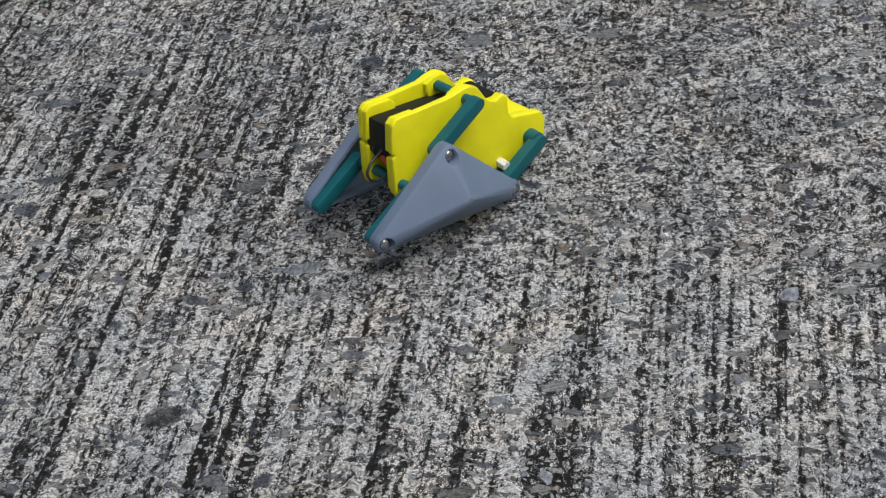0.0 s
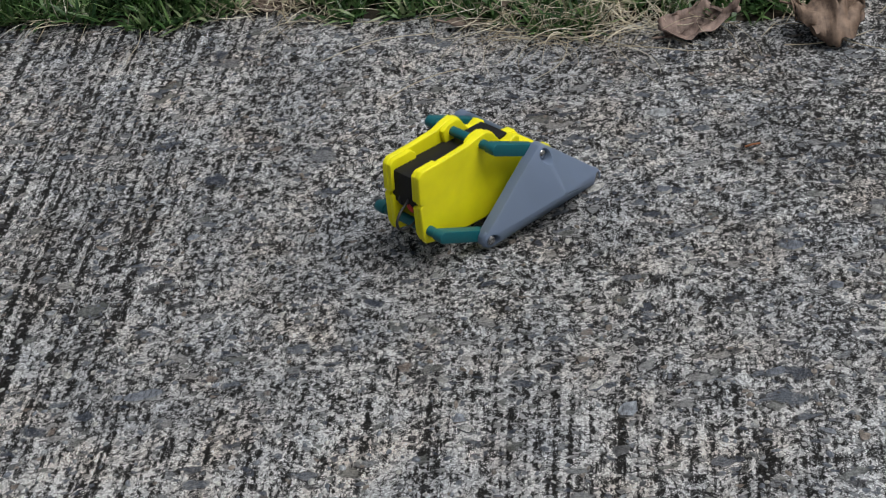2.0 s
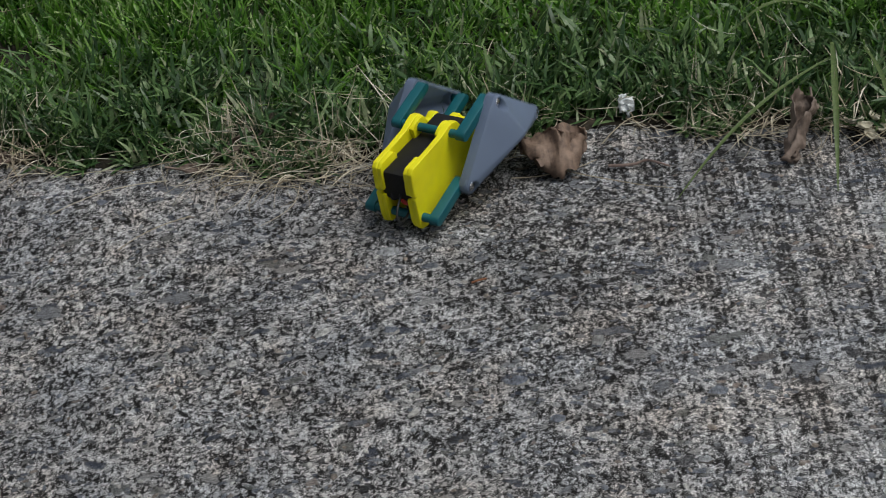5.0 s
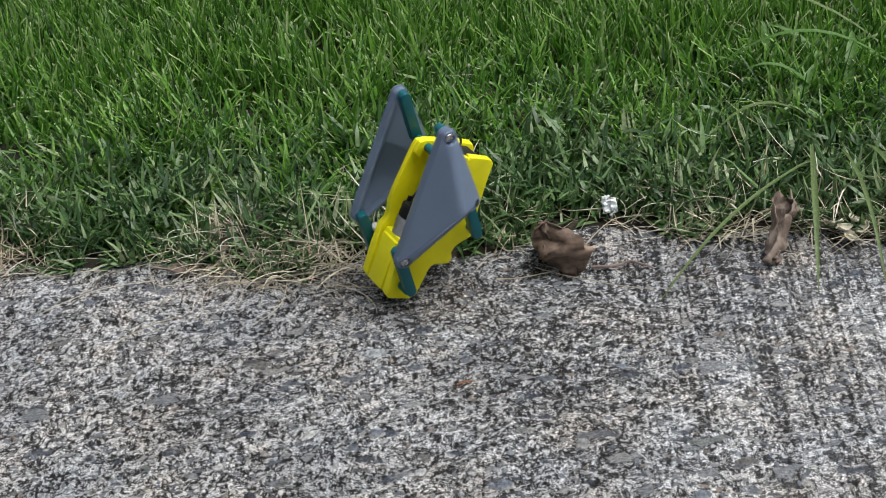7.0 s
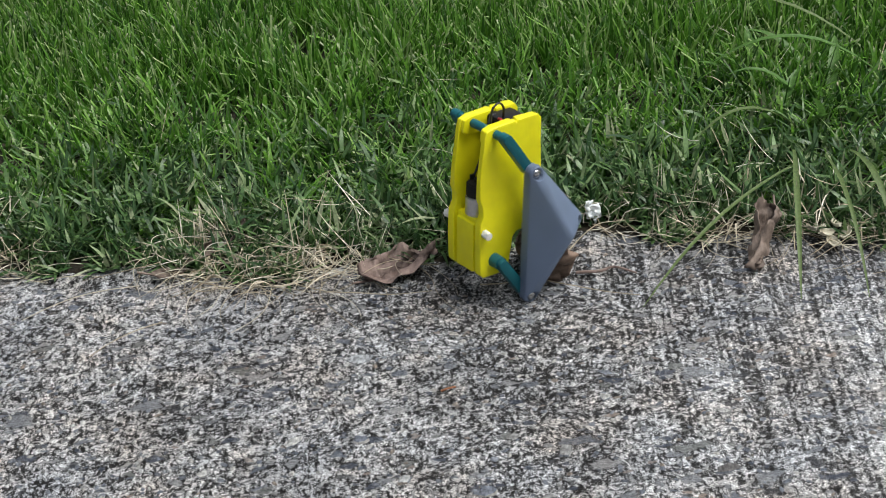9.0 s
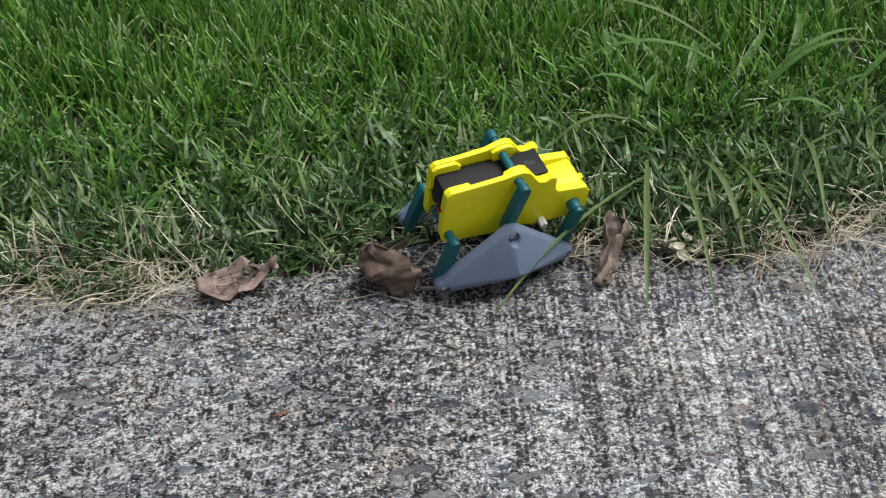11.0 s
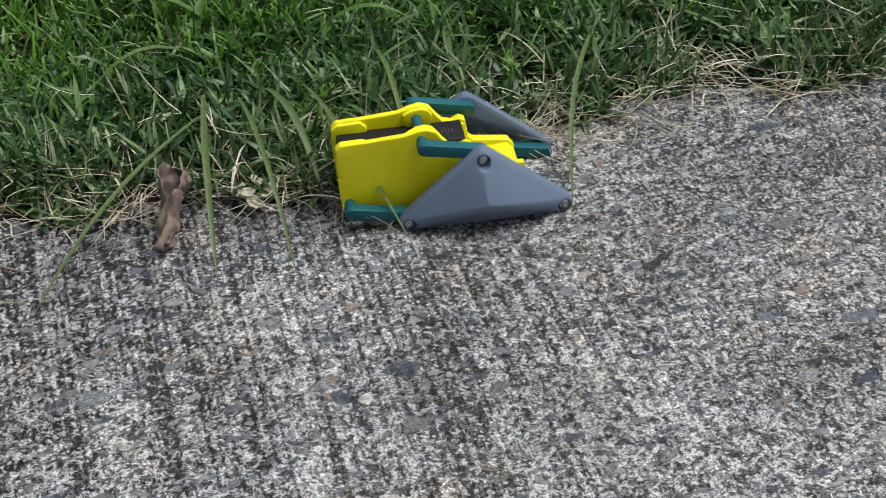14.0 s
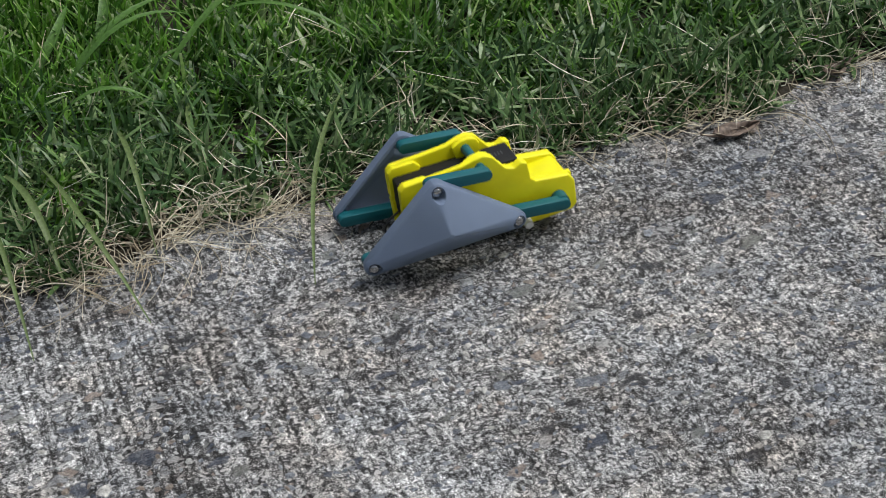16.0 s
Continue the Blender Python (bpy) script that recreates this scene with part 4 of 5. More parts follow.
def leg(root, s):
    """A hollow grey shell over three crank ends, its outside a low pyramid, with a domed screw at each corner."""
    bm = bmesh.new()
    pts = []
    for k, (x, z) in enumerate(SHAFTS):
        rad = 4.4 if k == 1 else 3.9
        for y, q in ((20.4, 1.0), (25.2, 1.0), (25.9, 0.88)):
            for i in range(14):
                a = 2 * math.pi * i / 14
                pts.append((x + rad * q * math.cos(a), y, z + rad * q * math.sin(a)))
    for i in range(10):
        a = 2 * math.pi * i / 10
        pts += [(32.8 + 1.1 * math.cos(a), 39.4, 13.4 + 1.1 * math.sin(a)), (32.8 + 2.2 * math.cos(a), 38.4, 12.8 + 2.2 * math.sin(a))]
    vs = [bm.verts.new((x * MM, s * y * MM, z * MM)) for x, y, z in pts]
    hull = bmesh.ops.convex_hull(bm, input=vs)
    bmesh.ops.delete(bm, geom=[g for g in hull["geom_interior"] if isinstance(g, bmesh.types.BMVert)], context="VERTS")
    bmesh.ops.recalc_face_normals(bm, faces=bm.faces)
    # a round well for each screw, cut straight into the sloping face
    shell = part("leg", bm, GREY, root, "grey plastic three-cornered leg shell", 18)
    bm = bmesh.new()
    for x, z in SHAFTS:
        rod(bm, (x, s * 34.6, z), (0, s, 0), 20, 3.15, seg=28)
    drill = part("drill", bm, GREY)
    cut = shell.modifiers.new("wells", "BOOLEAN")
    cut.operation, cut.solver, cut.object = "DIFFERENCE", "EXACT", drill
    bpy.context.view_layer.update()
    done = bpy.data.meshes.new_from_object(shell.evaluated_get(bpy.context.evaluated_depsgraph_get()))
    shell.modifiers.clear()
    bpy.data.objects.remove(drill)
    shell.data = done
    bm = bmesh.new()
    bm.from_mesh(done)
    bmesh.ops.remove_doubles(bm, verts=bm.verts, dist=1e-6)
    bm.normal_update()
    bmesh.ops.delete(bm, geom=[f for f in bm.faces if f.normal.y * s < -0.9], context="FACES")
    bm.to_mesh(done)
    bm.free()
    smooth(done, 18)
    sol = shell.modifiers.new("thickness", "SOLIDIFY")
    sol.thickness, sol.offset = 0.0016, -1
    bev = shell.modifiers.new("round", "BEVEL")
    bev.width, bev.segments, bev.limit_method, bev.angle_limit = 0.0004, 2, "ANGLE", radians(20)
    for k, (x, z) in enumerate(SHAFTS):
        bm = bmesh.new()
        rod(bm, (x, s * 24.9, z), (0, s, 0), 1.0, 2.6)
        dome = bmesh.ops.create_uvsphere(bm, u_segments=18, v_segments=9, radius=2.5 * MM)["verts"]
        bmesh.ops.transform(bm, matrix=Matrix.Translation((x * MM, s * 25.2 * MM, z * MM)) @ Matrix.Diagonal((1, 0.68, 1, 1)), verts=dome)
        screw = part("screw", bm, STEEL, shell, "domed steel screw head")
    return shell


def crank_shaft(root, k):
    """A shaft across the body with a flat crank bar on each end, turning as one."""
    bm = bmesh.new()
    thick = 3.7 if k == 2 else 2.2
    if k == 2:
        rod(bm, (0, 0, 0), (0, 1, 0), 22, 2.0)
    else:
        rod(bm, (0, 0, 0), (0, 1, 0), 27, 2.2)
    shaft = part("crank_shaft", bm, TEAL, root, "teal plastic shaft")
    shaft.location = (SHAFTS[k][0] * MM, 0, SHAFTS[k][1] * MM)
    for s in (-1, 1):
        bm = bmesh.new()
        w = 2.7
        pts = [(-w * math.sin(a) - 0.2, w * math.cos(a)) for a in (math.pi * i / 6 for i in range(7))] + \
              [(CRANK + 0.6 + 2.9 * math.sin(a), -w * math.cos(a)) for a in (math.pi * i / 6 for i in range(7))]
        prism(bm, pts, s * 15.6, s * 21.0, 0.55)
        rod(bm, (0, s * 14.6, 0), (0, s, 0), 8.4, thick, thick * 0.9, bevel=0.4)
        rod(bm, (CRANK, s * 22.0, 0), (0, s, 0), 3.0, 2.4)
        part("crank", bm, TEAL, shaft, "teal plastic crank bar")
    return shaft


def walking_toy():
    root = tagged(new("walking_toy"), "yellow 3D-printed walking toy with teal cranks and grey legs", "toy")
    for s in (-1, 1):
        side_plate(root, s)
    bm = bmesh.new()
    block(bm, -2.6, 52.6, -8.2, 8.2, 9.0, 24.4, 1.3)
    battery = part("battery", bm, BLACK, root, "black wrapped battery pack")
    for i in range(4):
        bm = bmesh.new()
        block(bm, 43 + i * 1.5, 43.4 + i * 1.5, -1.4, 1.4, 24.3, 24.42, 0)
        part("print_bar", bm, FAINT, battery)
    # gearbox end
    bm = bmesh.new()
    prism(bm, [(53.0, -6.6), (75.4, -5.8), (76.0, 6.6), (73.2, 9.8), (53.0, 8.2)], -8.6, 8.6, 0.7)
    part("gearbox_cover", bm, YELLOW, root, "yellow plastic gearbox cover")
    bm = bmesh.new()
    prism(bm, [(48.2, -8.2), (75.0, -7.4), (75.0, -4), (48.2, -4)], -6.6, 6.6, 0.6)
    block(bm, 46.0, 52.0, -7.9, 7.9, -6.4, 4.0, 0.8)
    part("bottom_cover", bm, YELLOW, root)
    bm = bmesh.new()
    block(bm, 75.4, 79.2, -1.9, 1.4, 1.4, 4.6, 0.5)
    part("tail_lug", bm, YELLOW, root)
    bm = bmesh.new()
    rod(bm, (41.5, 0, -0.6), (1, 0, 0), 10, 6.0, seg=32, bevel=0.5)
    motor = part("motor", bm, CAN, root, "silver motor can with a black end")
    bm = bmesh.new()
    rod(bm, (33.0, 0, -0.6), (1, 0, 0), 7.4, 5.7, seg=28, bevel=0.6)
    rod(bm, (28.4, 0, -0.6), (1, 0, 0), 2.4, 2.0, seg=18)
    for s in (-1, 1):
        block(bm, 26.6, 30.0, s * 4.2 - 0.5, s * 4.2 + 0.5, -2.2, 0.8, 0.2)
    part("end_cap", bm, BLACK, motor, "black plastic motor end cap")
    for s in (-1, 1):
        bm = bmesh.new()
        rod(bm, (51.1, s * 14.4, -6.2), (0, s, -0.12), 5.6, 2.2, seg=6, bevel=0.2)
        part("gearbox_pin", bm, WHITE, root, "white nylon pin end")
    for name, mat, pts in [("red_wire", RED, [(-1.6, -2.0, 10.5), (-2.8, -3.4, 9.8), (-2.6, -4.6, 8.8), (-1.2, -5.0, 7.4), (4, -2.6, 6), (14, -3, 4), (27, -3.6, 0)]),
                           ("red_wire", RED, [(-1.9, -1.0, 10), (-3.0, -2.6, 9.0), (-2.6, -5.4, 8.0), (3, -4.2, 6), (10, 0, 5)]),
                           ("black_wire", DARK, [(-0.8, -1.0, 13), (-4.6, -2.6, 11.8), (-9.5, -4.0, 10.2), (-12.4, -4.8, 6.4), (-10.0, -5.0, 2.4), (-3.0, -4.6, 2.2), (5, -2, 4), (16, 2.8, 4), (27, 3.6, 0)]),
                           ("black_wire", DARK, [(-0.8, 3.2, 13.6), (-2.6, 3.4, 11.4), (-1.4, 3.4, 8.2), (6, 2, 6), (18, 0, 4.4)])]:
        tube(name, [Vector(p) * MM for p in pts], 0.0006, mat, root, seg=8)
    shafts = [crank_shaft(root, k) for k in range(3)]
    legs = [leg(root, s) for s in (-1, 1)]
    return root, shafts, legs


TOY, TOY_SHAFTS, TOY_LEGS = walking_toy()

# seconds, place of the front shaft, turns about x, y, z, turn of the cranks
ROBOT = [
    (0.0, 0.0533, 0.0492, 0.0265, -1.9, 11.7, 47.6, 215.1),
    (0.1, 0.0560, 0.0486, 0.0205, -1.4, 10.9, 47.6, 166.2),
    (0.2, 0.0569, 0.0484, 0.0192, -0.6, 9.9, 47.6, 99.5),
    (0.3, 0.0575, 0.0483, 0.0182, -0.1, 9.0, 47.6, 46.0),
    (0.4, 0.0586, 0.0481, 0.0200, 0.3, 8.4, 47.6, 4.4),
    (0.5, 0.0613, 0.0475, 0.0292, 0.7, 7.8, 47.6, -35.3),
    (0.6, 0.0697, 0.0593, 0.0346, 0.9, 6.9, 47.6, -74.7),
    (0.7, 0.0789, 0.0724, 0.0300, 1.0, 6.0, 47.5, -114.1),
    (0.8, 0.0848, 0.0808, 0.0196, 1.2, 5.1, 47.4, -155.6),
    (0.9, 0.0868, 0.0837, 0.0117, 1.4, 3.9, 47.3, -208.6),
    (1.0, 0.0874, 0.0845, 0.0097, 1.7, 2.4, 47.2, -275.0),
    (1.1, 0.0878, 0.0847, 0.0112, 1.6, 3.6, 47.5, -323.4),
    (1.2, 0.0886, 0.0852, 0.0144, 1.5, 4.7, 47.7, -363.5),
    (1.3, 0.0925, 0.0872, 0.0273, 1.5, 5.6, 47.9, -402.4),
    (1.4, 0.1040, 0.0934, 0.0349, 1.4, 6.6, 48.2, -441.1),
    (1.5, 0.1174, 0.1005, 0.0312, 1.3, 7.6, 48.4, -480.1),
    (1.6, 0.1218, 0.1029, 0.0173, 1.3, 7.2, 48.4, -525.4),
    (1.7, 0.1229, 0.1035, 0.0143, 1.2, 6.5, 48.3, -587.4),
    (1.8, 0.1234, 0.1038, 0.0133, 1.1, 5.9, 48.2, -653.9),
    (1.9, 0.1239, 0.1040, 0.0140, 1.1, 5.4, 48.1, -701.1),
    (2.0, 0.1246, 0.1044, 0.0195, 1.0, 5.0, 48.1, -743.5),
    (2.1, 0.1317, 0.1127, 0.0289, 1.8, 4.1, 48.2, -782.2),
    (2.2, 0.1417, 0.1245, 0.0290, 2.5, 3.1, 48.3, -821.0),
    (2.3, 0.1497, 0.1338, 0.0200, 3.2, 2.2, 48.4, -860.7),
    (2.4, 0.1531, 0.1378, 0.0102, 4.0, 1.0, 48.5, -907.0),
    (2.5, 0.1537, 0.1384, 0.0076, 5.1, -0.5, 48.6, -971.3),
    (2.6, 0.1541, 0.1388, 0.0081, 3.9, 1.3, 48.8, -1026.0),
    (2.7, 0.1544, 0.1390, 0.0107, 2.9, 2.7, 48.9, -1067.4),
    (2.8, 0.1562, 0.1403, 0.0182, 2.1, 4.0, 49.0, -1105.8),
    (2.9, 0.1632, 0.1456, 0.0297, 1.3, 5.2, 49.1, -1144.0),
    (3.0, 0.1745, 0.1540, 0.0313, 0.4, 6.5, 49.2, -1182.1),
    (3.1, 0.1822, 0.1594, 0.0180, 0.3, 5.9, 49.5, -1226.4),
    (3.2, 0.1847, 0.1610, 0.0119, 0.1, 5.1, 50.0, -1281.3),
    (3.3, 0.1854, 0.1615, 0.0107, -0.1, 4.2, 50.6, -1353.6),
    (3.4, 0.1859, 0.1619, 0.0107, -0.3, 3.5, 51.1, -1407.0),
    (3.5, 0.1862, 0.1621, 0.0120, -0.5, 2.8, 51.4, -1451.1),
    (3.6, 0.1908, 0.1675, 0.0239, -0.1, 1.8, 51.8, -1489.4),
    (3.7, 0.2000, 0.1784, 0.0284, 0.1, 0.8, 52.2, -1527.7),
    (3.8, 0.2090, 0.1891, 0.0236, 0.5, -0.2, 52.6, -1566.3),
    (3.9, 0.2135, 0.1945, 0.0124, 0.8, -1.3, 53.0, -1608.5),
    (4.0, 0.2146, 0.1957, 0.0087, 1.3, -2.8, 53.6, -1665.4),
    (4.1, 0.2166, 0.2000, 0.0085, 1.9, -0.4, 52.4, -1729.5),
    (4.2, 0.2180, 0.2030, 0.0093, 2.4, 1.3, 51.6, -1775.5),
    (4.3, 0.2182, 0.2031, 0.0118, 1.3, 1.8, 51.9, -1811.7),
    (4.4, 0.2216, 0.2051, 0.0244, 0.2, 2.2, 52.2, -1847.4),
    (4.5, 0.2294, 0.2097, 0.0308, -0.8, 2.7, 52.5, -1883.1),
    (4.6, 0.2381, 0.2198, 0.0239, -0.5, 1.6, 53.0, -1925.5),
    (4.7, 0.2420, 0.2244, 0.0126, -0.2, 0.3, 53.6, -1972.0),
    (4.8, 0.2433, 0.2259, 0.0087, 0.3, -1.5, 54.3, -2036.9),
    (4.9, 0.2439, 0.2265, 0.0097, 0.7, -3.2, 55.1, -2100.8),
    (5.0, 0.2442, 0.2269, 0.0103, 1.0, -4.4, 55.6, -2146.8),
    (5.1, 0.2447, 0.2275, 0.0183, 1.0, -4.4, 55.6, -2190.6),
    (5.2, 0.2480, 0.2314, 0.0305, 1.0, -4.4, 55.6, -2234.4),
    (5.3, 0.2522, 0.2364, 0.0298, 1.0, -4.4, 55.6, -2278.2),
    (5.4, 0.2545, 0.2391, 0.0165, 1.0, -4.4, 55.6, -2322.0),
    (5.5, 0.2546, 0.2393, 0.0099, 1.0, -4.4, 55.6, -2365.8),
    (5.6, 0.2547, 0.2394, 0.0098, 1.0, -4.4, 55.6, -2409.6),
    (5.7, 0.2548, 0.2395, 0.0097, 1.0, -4.4, 55.6, -2453.4),
    (5.8, 0.2549, 0.2397, 0.0096, 1.0, -4.4, 55.6, -2497.2),
    (5.9, 0.2553, 0.2400, 0.0146, 1.4, -2.9, 55.5, -2541.0),
    (6.0, 0.2582, 0.2435, 0.0312, 2.8, 1.5, 55.1, -2584.8),
    (6.1, 0.2625, 0.2486, 0.0391, 4.8, 8.5, 54.7, -2628.6),
    (6.2, 0.2652, 0.2518, 0.0328, 7.5, 17.6, 54.6, -2672.4),
    (6.3, 0.2653, 0.2519, 0.0456, 10.9, 28.3, 55.0, -2716.2),
    (6.4, 0.2655, 0.2521, 0.0580, 15.3, 40.0, 56.6, -2760.0),
    (6.5, 0.2656, 0.2522, 0.0685, 21.7, 52.3, 60.2, -2803.8),
    (6.6, 0.2657, 0.2523, 0.0861, 32.7, 64.3, 68.5, -2847.6),
    (6.7, 0.2658, 0.2525, 0.1003, 57.1, 74.4, 90.5, -2891.4),
    (6.8, 0.2686, 0.2558, 0.0891, 108.4, 77.6, 139.5, -2935.2),
    (6.9, 0.2728, 0.2608, 0.0797, 146.2, 71.9, 175.3, -2979.0),
    (7.0, 0.2758, 0.2643, 0.0766, 161.4, 64.2, -171.3, -3022.8),
    (7.1, 0.2761, 0.2647, 0.0727, 168.4, 57.6, -165.8, -3066.6),
    (7.2, 0.2762, 0.2647, 0.0696, 171.7, 53.2, -163.5, -3110.4),
    (7.3, 0.2764, 0.2650, 0.0772, 172.7, 51.6, -162.8, -3154.2),
    (7.4, 0.3036, 0.2776, 0.0734, 174.6, 38.1, -158.2, -3201.6),
    (7.5, 0.3309, 0.2903, 0.0530, 175.0, 24.5, -154.7, -3248.9),
    (7.6, 0.3330, 0.2986, 0.0398, 168.4, 23.6, -153.3, -3297.8),
    (7.7, 0.3375, 0.3168, 0.0317, 161.8, 22.9, -151.7, -3346.6),
    (7.8, 0.3290, 0.2716, 0.0403, 161.4, 30.7, -152.7, -3392.6),
    (7.9, 0.3279, 0.2660, 0.0533, 160.9, 38.5, -153.8, -3438.6),
    (8.0, 0.3275, 0.2637, 0.0669, 160.0, 46.2, -155.2, -3484.5),
    (8.1, 0.3125, 0.2591, 0.0841, 162.2, 64.2, -158.7, -3522.1),
    (8.2, 0.2975, 0.2545, 0.0940, 161.3, 82.1, -165.0, -3559.6),
    (8.3, 0.2976, 0.2545, 0.0971, 161.3, 82.1, -165.0, -3605.0),
    (8.4, 0.2992, 0.2549, 0.0861, 161.3, 82.1, -165.0, -3650.3),
    (8.5, 0.3033, 0.2558, 0.0793, 161.3, 82.1, -165.0, -3695.6),
    (8.6, 0.3069, 0.2566, 0.0791, 161.3, 82.1, -165.0, -3740.9),
    (8.7, 0.3076, 0.2568, 0.0790, 161.3, 82.1, -165.0, -3786.3),
    (8.8, 0.3077, 0.2568, 0.0788, 161.3, 82.1, -165.0, -3831.6),
    (8.9, 0.3078, 0.2568, 0.0786, 161.3, 82.1, -165.0, -3876.9),
    (9.0, 0.3079, 0.2568, 0.0931, 158.4, 82.6, -168.0, -3922.2),
    (9.1, 0.3080, 0.2569, 0.0965, 136.2, 84.6, 168.8, -3967.5),
    (9.2, 0.3102, 0.2573, 0.0882, 77.3, 84.3, 108.2, -4012.9),
    (9.3, 0.3144, 0.2583, 0.0766, 45.8, 78.5, 74.3, -4058.2),
    (9.4, 0.3176, 0.2590, 0.0749, 36.5, 70.2, 62.2, -4103.5),
    (9.5, 0.3181, 0.2591, 0.0710, 33.4, 60.6, 55.9, -4148.8),
    (9.6, 0.3181, 0.2591, 0.0649, 32.7, 50.4, 51.7, -4194.2),
    (9.7, 0.3183, 0.2591, 0.0567, 33.0, 40.2, 48.3, -4239.5),
    (9.8, 0.3184, 0.2592, 0.0478, 34.0, 30.4, 45.3, -4284.8),
    (9.9, 0.3186, 0.2592, 0.0515, 35.3, 21.4, 42.6, -4330.1),
    (10.0, 0.3212, 0.2598, 0.0507, 36.8, 13.7, 40.2, -4375.5),
    (10.1, 0.3255, 0.2608, 0.0437, 38.1, 7.7, 38.3, -4420.8),
    (10.2, 0.3282, 0.2614, 0.0329, 39.0, 3.8, 36.9, -4466.1),
    (10.3, 0.3285, 0.2614, 0.0180, 39.4, 2.4, 36.4, -4511.4),
    (10.4, 0.3310, 0.2591, 0.0105, 50.3, 3.3, 33.0, -4590.2),
    (10.5, 0.3336, 0.2568, 0.0214, 61.2, 4.8, 29.7, -4669.0),
    (10.6, 0.3338, 0.2568, 0.0273, 53.4, 5.0, 27.2, -4691.6),
    (10.7, 0.3365, 0.2575, 0.0335, 45.5, 4.8, 24.7, -4714.2),
    (10.8, 0.3431, 0.2591, 0.0386, 37.7, 4.3, 22.2, -4736.8),
    (10.9, 0.3523, 0.2614, 0.0411, 29.9, 3.4, 19.9, -4759.5),
    (11.0, 0.3623, 0.2639, 0.0401, 22.2, 2.3, 17.6, -4782.1),
    (11.1, 0.3729, 0.2705, 0.0313, 23.8, 0.5, 16.0, -4823.1),
    (11.2, 0.3766, 0.2728, 0.0174, 25.9, -1.4, 13.9, -4872.1),
    (11.3, 0.3777, 0.2734, 0.0156, 28.8, -4.1, 11.0, -4939.2),
    (11.4, 0.3783, 0.2739, 0.0173, 31.2, -6.1, 8.5, -4993.7),
    (11.5, 0.3789, 0.2742, 0.0192, 33.2, -7.6, 6.5, -5035.9),
    (11.6, 0.3812, 0.2739, 0.0323, 32.5, -7.3, 5.9, -5070.5),
    (11.7, 0.3925, 0.2727, 0.0424, 31.8, -7.1, 5.2, -5104.9),
    (11.8, 0.4085, 0.2710, 0.0465, 31.1, -6.9, 4.6, -5139.4),
    (11.9, 0.4222, 0.2694, 0.0430, 30.4, -6.7, 3.9, -5174.5),
    (12.0, 0.4278, 0.2688, 0.0320, 29.6, -6.4, 3.1, -5213.6),
    (12.1, 0.4275, 0.2679, 0.0195, 27.2, -4.5, -0.9, -5264.9),
    (12.2, 0.4272, 0.2669, 0.0164, 24.5, -2.6, -5.4, -5321.0),
    (12.3, 0.4270, 0.2662, 0.0141, 22.5, -1.3, -8.8, -5362.5),
    (12.4, 0.4266, 0.2647, 0.0159, 20.7, -0.2, -11.7, -5397.7),
    (12.5, 0.4256, 0.2613, 0.0273, 18.8, 0.7, -14.5, -5431.6),
    (12.6, 0.4390, 0.2596, 0.0365, 20.6, 0.9, -14.6, -5470.3),
    (12.7, 0.4551, 0.2575, 0.0362, 22.4, 1.2, -14.6, -5509.1),
    (12.8, 0.4663, 0.2561, 0.0273, 24.2, 1.5, -14.7, -5549.4),
    (12.9, 0.4706, 0.2555, 0.0159, 26.4, 1.8, -14.7, -5598.9),
    (13.0, 0.4715, 0.2554, 0.0132, 29.4, 2.2, -14.8, -5664.5),
    (13.1, 0.4720, 0.2551, 0.0130, 23.7, 2.7, -14.2, -5713.8),
    (13.2, 0.4726, 0.2548, 0.0152, 19.2, 3.2, -13.7, -5752.7),
    (13.3, 0.4751, 0.2534, 0.0254, 14.8, 3.7, -13.2, -5789.6),
    (13.4, 0.4854, 0.2477, 0.0332, 10.6, 4.1, -12.9, -5826.3),
    (13.5, 0.5008, 0.2394, 0.0327, 6.3, 4.6, -12.6, -5863.1),
    (13.6, 0.5147, 0.2406, 0.0191, 5.2, 4.0, -12.8, -5907.3),
    (13.7, 0.5189, 0.2409, 0.0109, 3.8, 3.4, -12.9, -5962.0),
    (13.8, 0.5202, 0.2410, 0.0085, 2.0, 2.5, -13.1, -6033.9),
    (13.9, 0.5211, 0.2411, 0.0076, 0.7, 1.8, -13.2, -6086.9),
    (14.0, 0.5218, 0.2411, 0.0083, -0.4, 1.2, -13.3, -6130.8),
    (14.1, 0.5284, 0.2393, 0.0206, -0.8, 0.0, -12.8, -6168.6),
    (14.2, 0.5422, 0.2355, 0.0258, -1.1, -1.1, -12.4, -6206.4),
    (14.3, 0.5562, 0.2316, 0.0218, -1.6, -2.3, -12.0, -6244.5),
    (14.4, 0.5634, 0.2296, 0.0092, -2.0, -3.5, -11.6, -6285.6),
    (14.5, 0.5651, 0.2292, 0.0042, -2.6, -5.1, -10.8, -6340.5),
    (14.6, 0.5656, 0.2287, 0.0050, -2.2, -3.0, -10.5, -6399.5),
    (14.7, 0.5660, 0.2283, 0.0055, -2.0, -1.4, -10.2, -6443.0),
    (14.8, 0.5667, 0.2276, 0.0092, -1.7, -0.0, -9.9, -6479.6),
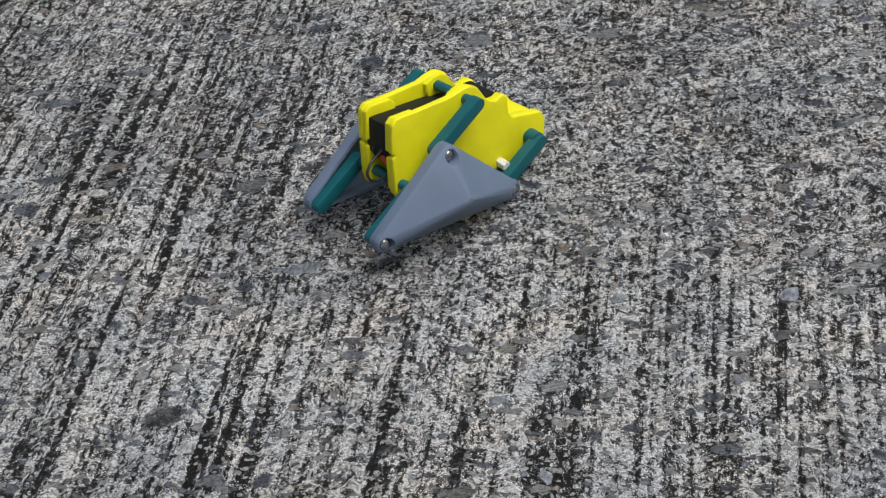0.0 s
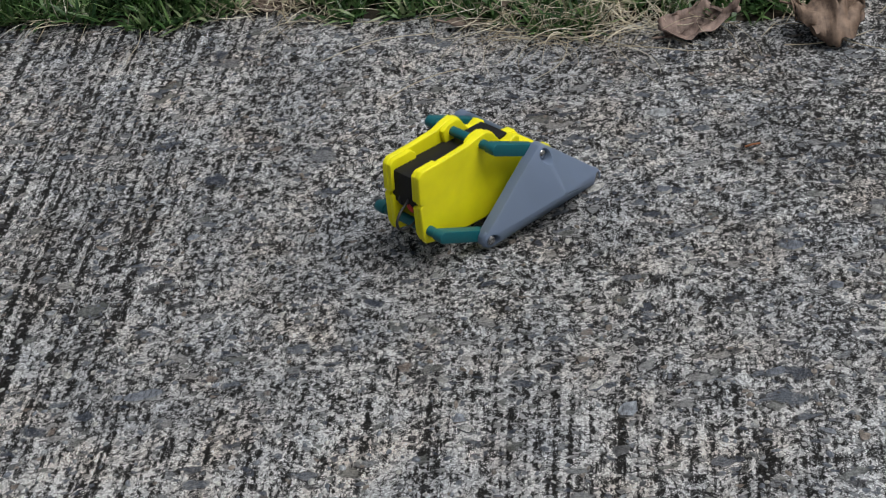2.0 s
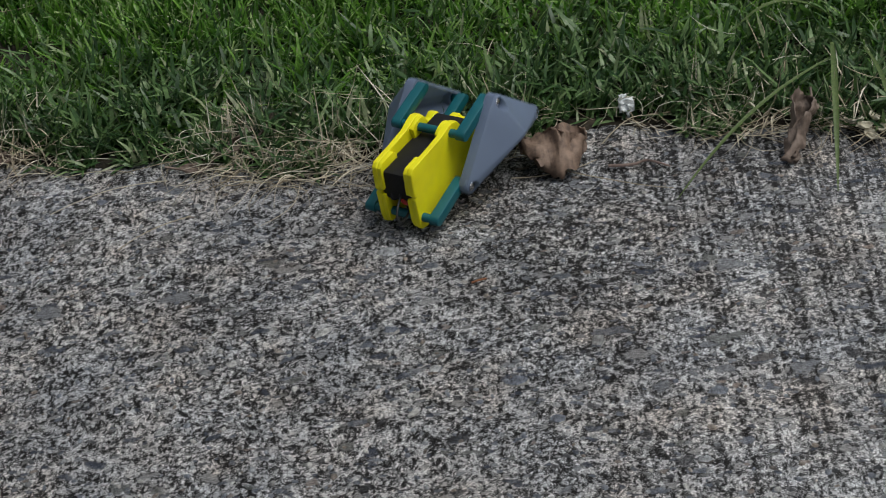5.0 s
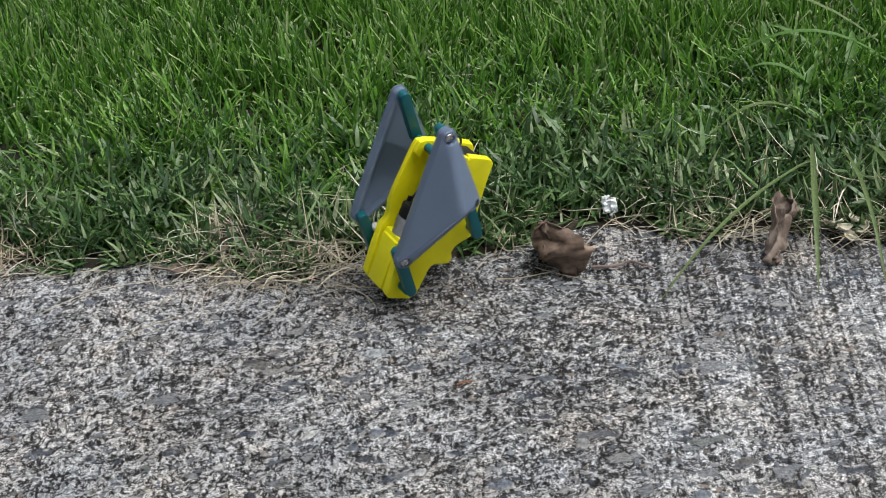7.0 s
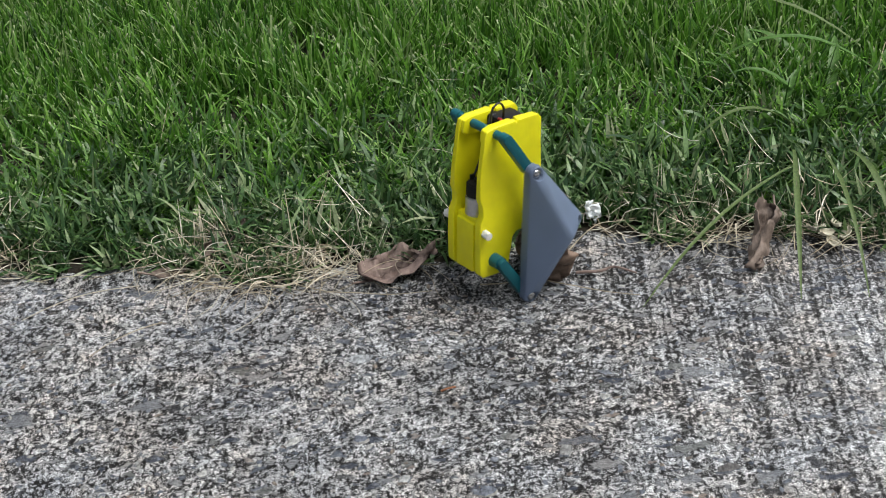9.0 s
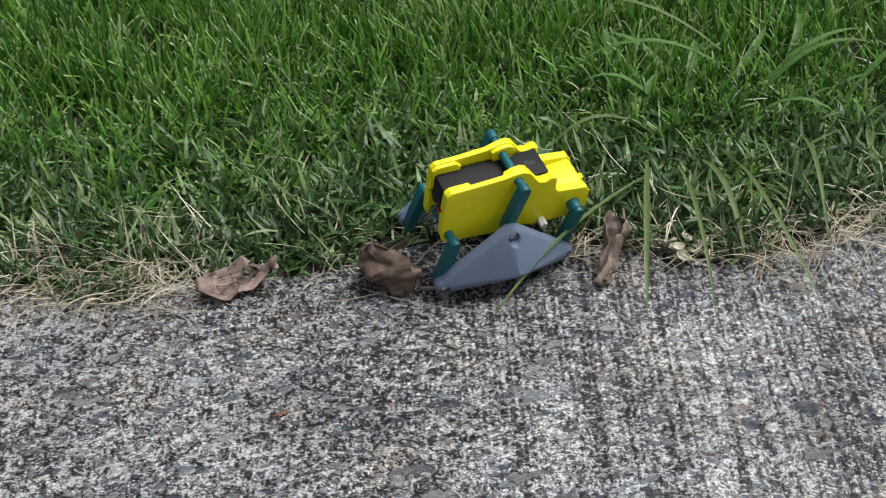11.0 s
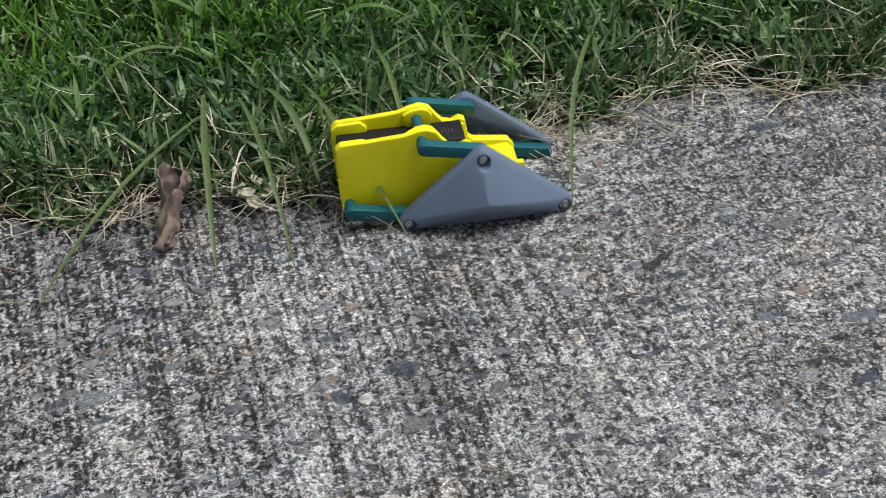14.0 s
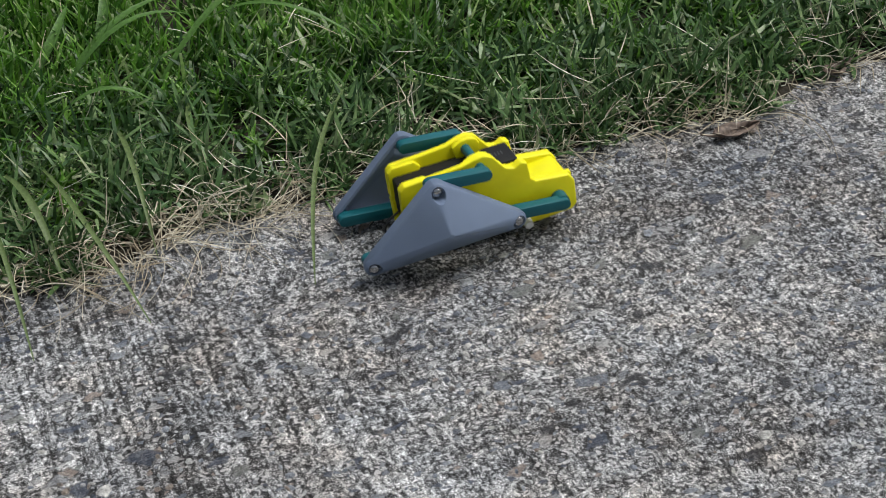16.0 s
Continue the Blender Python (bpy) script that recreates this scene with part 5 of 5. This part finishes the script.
    (14.9, 0.5695, 0.2250, 0.0187, -1.5, 1.2, -9.6, -6515.0),
    (15.0, 0.5783, 0.2163, 0.0297, -1.2, 2.5, -9.3, -6550.3),
    (15.1, 0.5983, 0.2145, 0.0265, -1.2, 2.0, -9.6, -6593.4),
    (15.2, 0.6094, 0.2134, 0.0146, -1.2, 1.4, -9.9, -6639.1),
    (15.3, 0.6134, 0.2130, 0.0082, -1.3, 0.7, -10.2, -6700.1),
    (15.4, 0.6147, 0.2129, 0.0081, -1.3, -0.2, -10.6, -6769.8),
    (15.5, 0.6155, 0.2128, 0.0084, -1.3, -0.8, -10.9, -6819.1),
    (15.6, 0.6163, 0.2126, 0.0136, -1.3, -1.7, -10.4, -6859.3),
    (15.7, 0.6257, 0.2097, 0.0263, -1.4, -2.6, -10.0, -6898.9),
    (15.8, 0.6416, 0.2050, 0.0302, -1.5, -3.5, -9.6, -6938.7),
    (15.9, 0.6548, 0.2010, 0.0234, -1.6, -4.5, -9.1, -6979.2),
    (16.0, 0.6590, 0.1997, 0.0094, -1.8, -5.5, -8.5, -7026.5),
]


def motions():
    # the toy tips over and shoves this leaf along
    walk(KICKED_LEAF, [(t, pose(x, y, z, rx, ry, rz)) for t, x, y, z, rx, ry, rz in [
        (0.0, 0.324, 0.275, 0.001, 0, 0, 0), (6.2, 0.324, 0.275, 0.001, 0, 0, 0), (6.5, 0.330, 0.275, 0.010, 6, -50, 10), (6.8, 0.340, 0.274, 0.015, 12, -104, 22), (16.0, 0.340, 0.274, 0.015, 12, -104, 22)]])
    walk(TOY, [(t, pose(x, y, z, rx, ry, rz)) for t, x, y, z, rx, ry, rz, c in ROBOT])
    for (sx, sz), shaft in zip(SHAFTS, TOY_SHAFTS):
        walk(shaft, [(row[0], pose(sx * MM, 0, sz * MM, 0, -row[7], 0)) for row in ROBOT])
    for shell in TOY_LEGS:
        walk(shell, [(row[0], pose(CRANK * MM * math.cos(radians(row[7])), 0, CRANK * MM * math.sin(radians(row[7])))) for row in ROBOT])


motions()
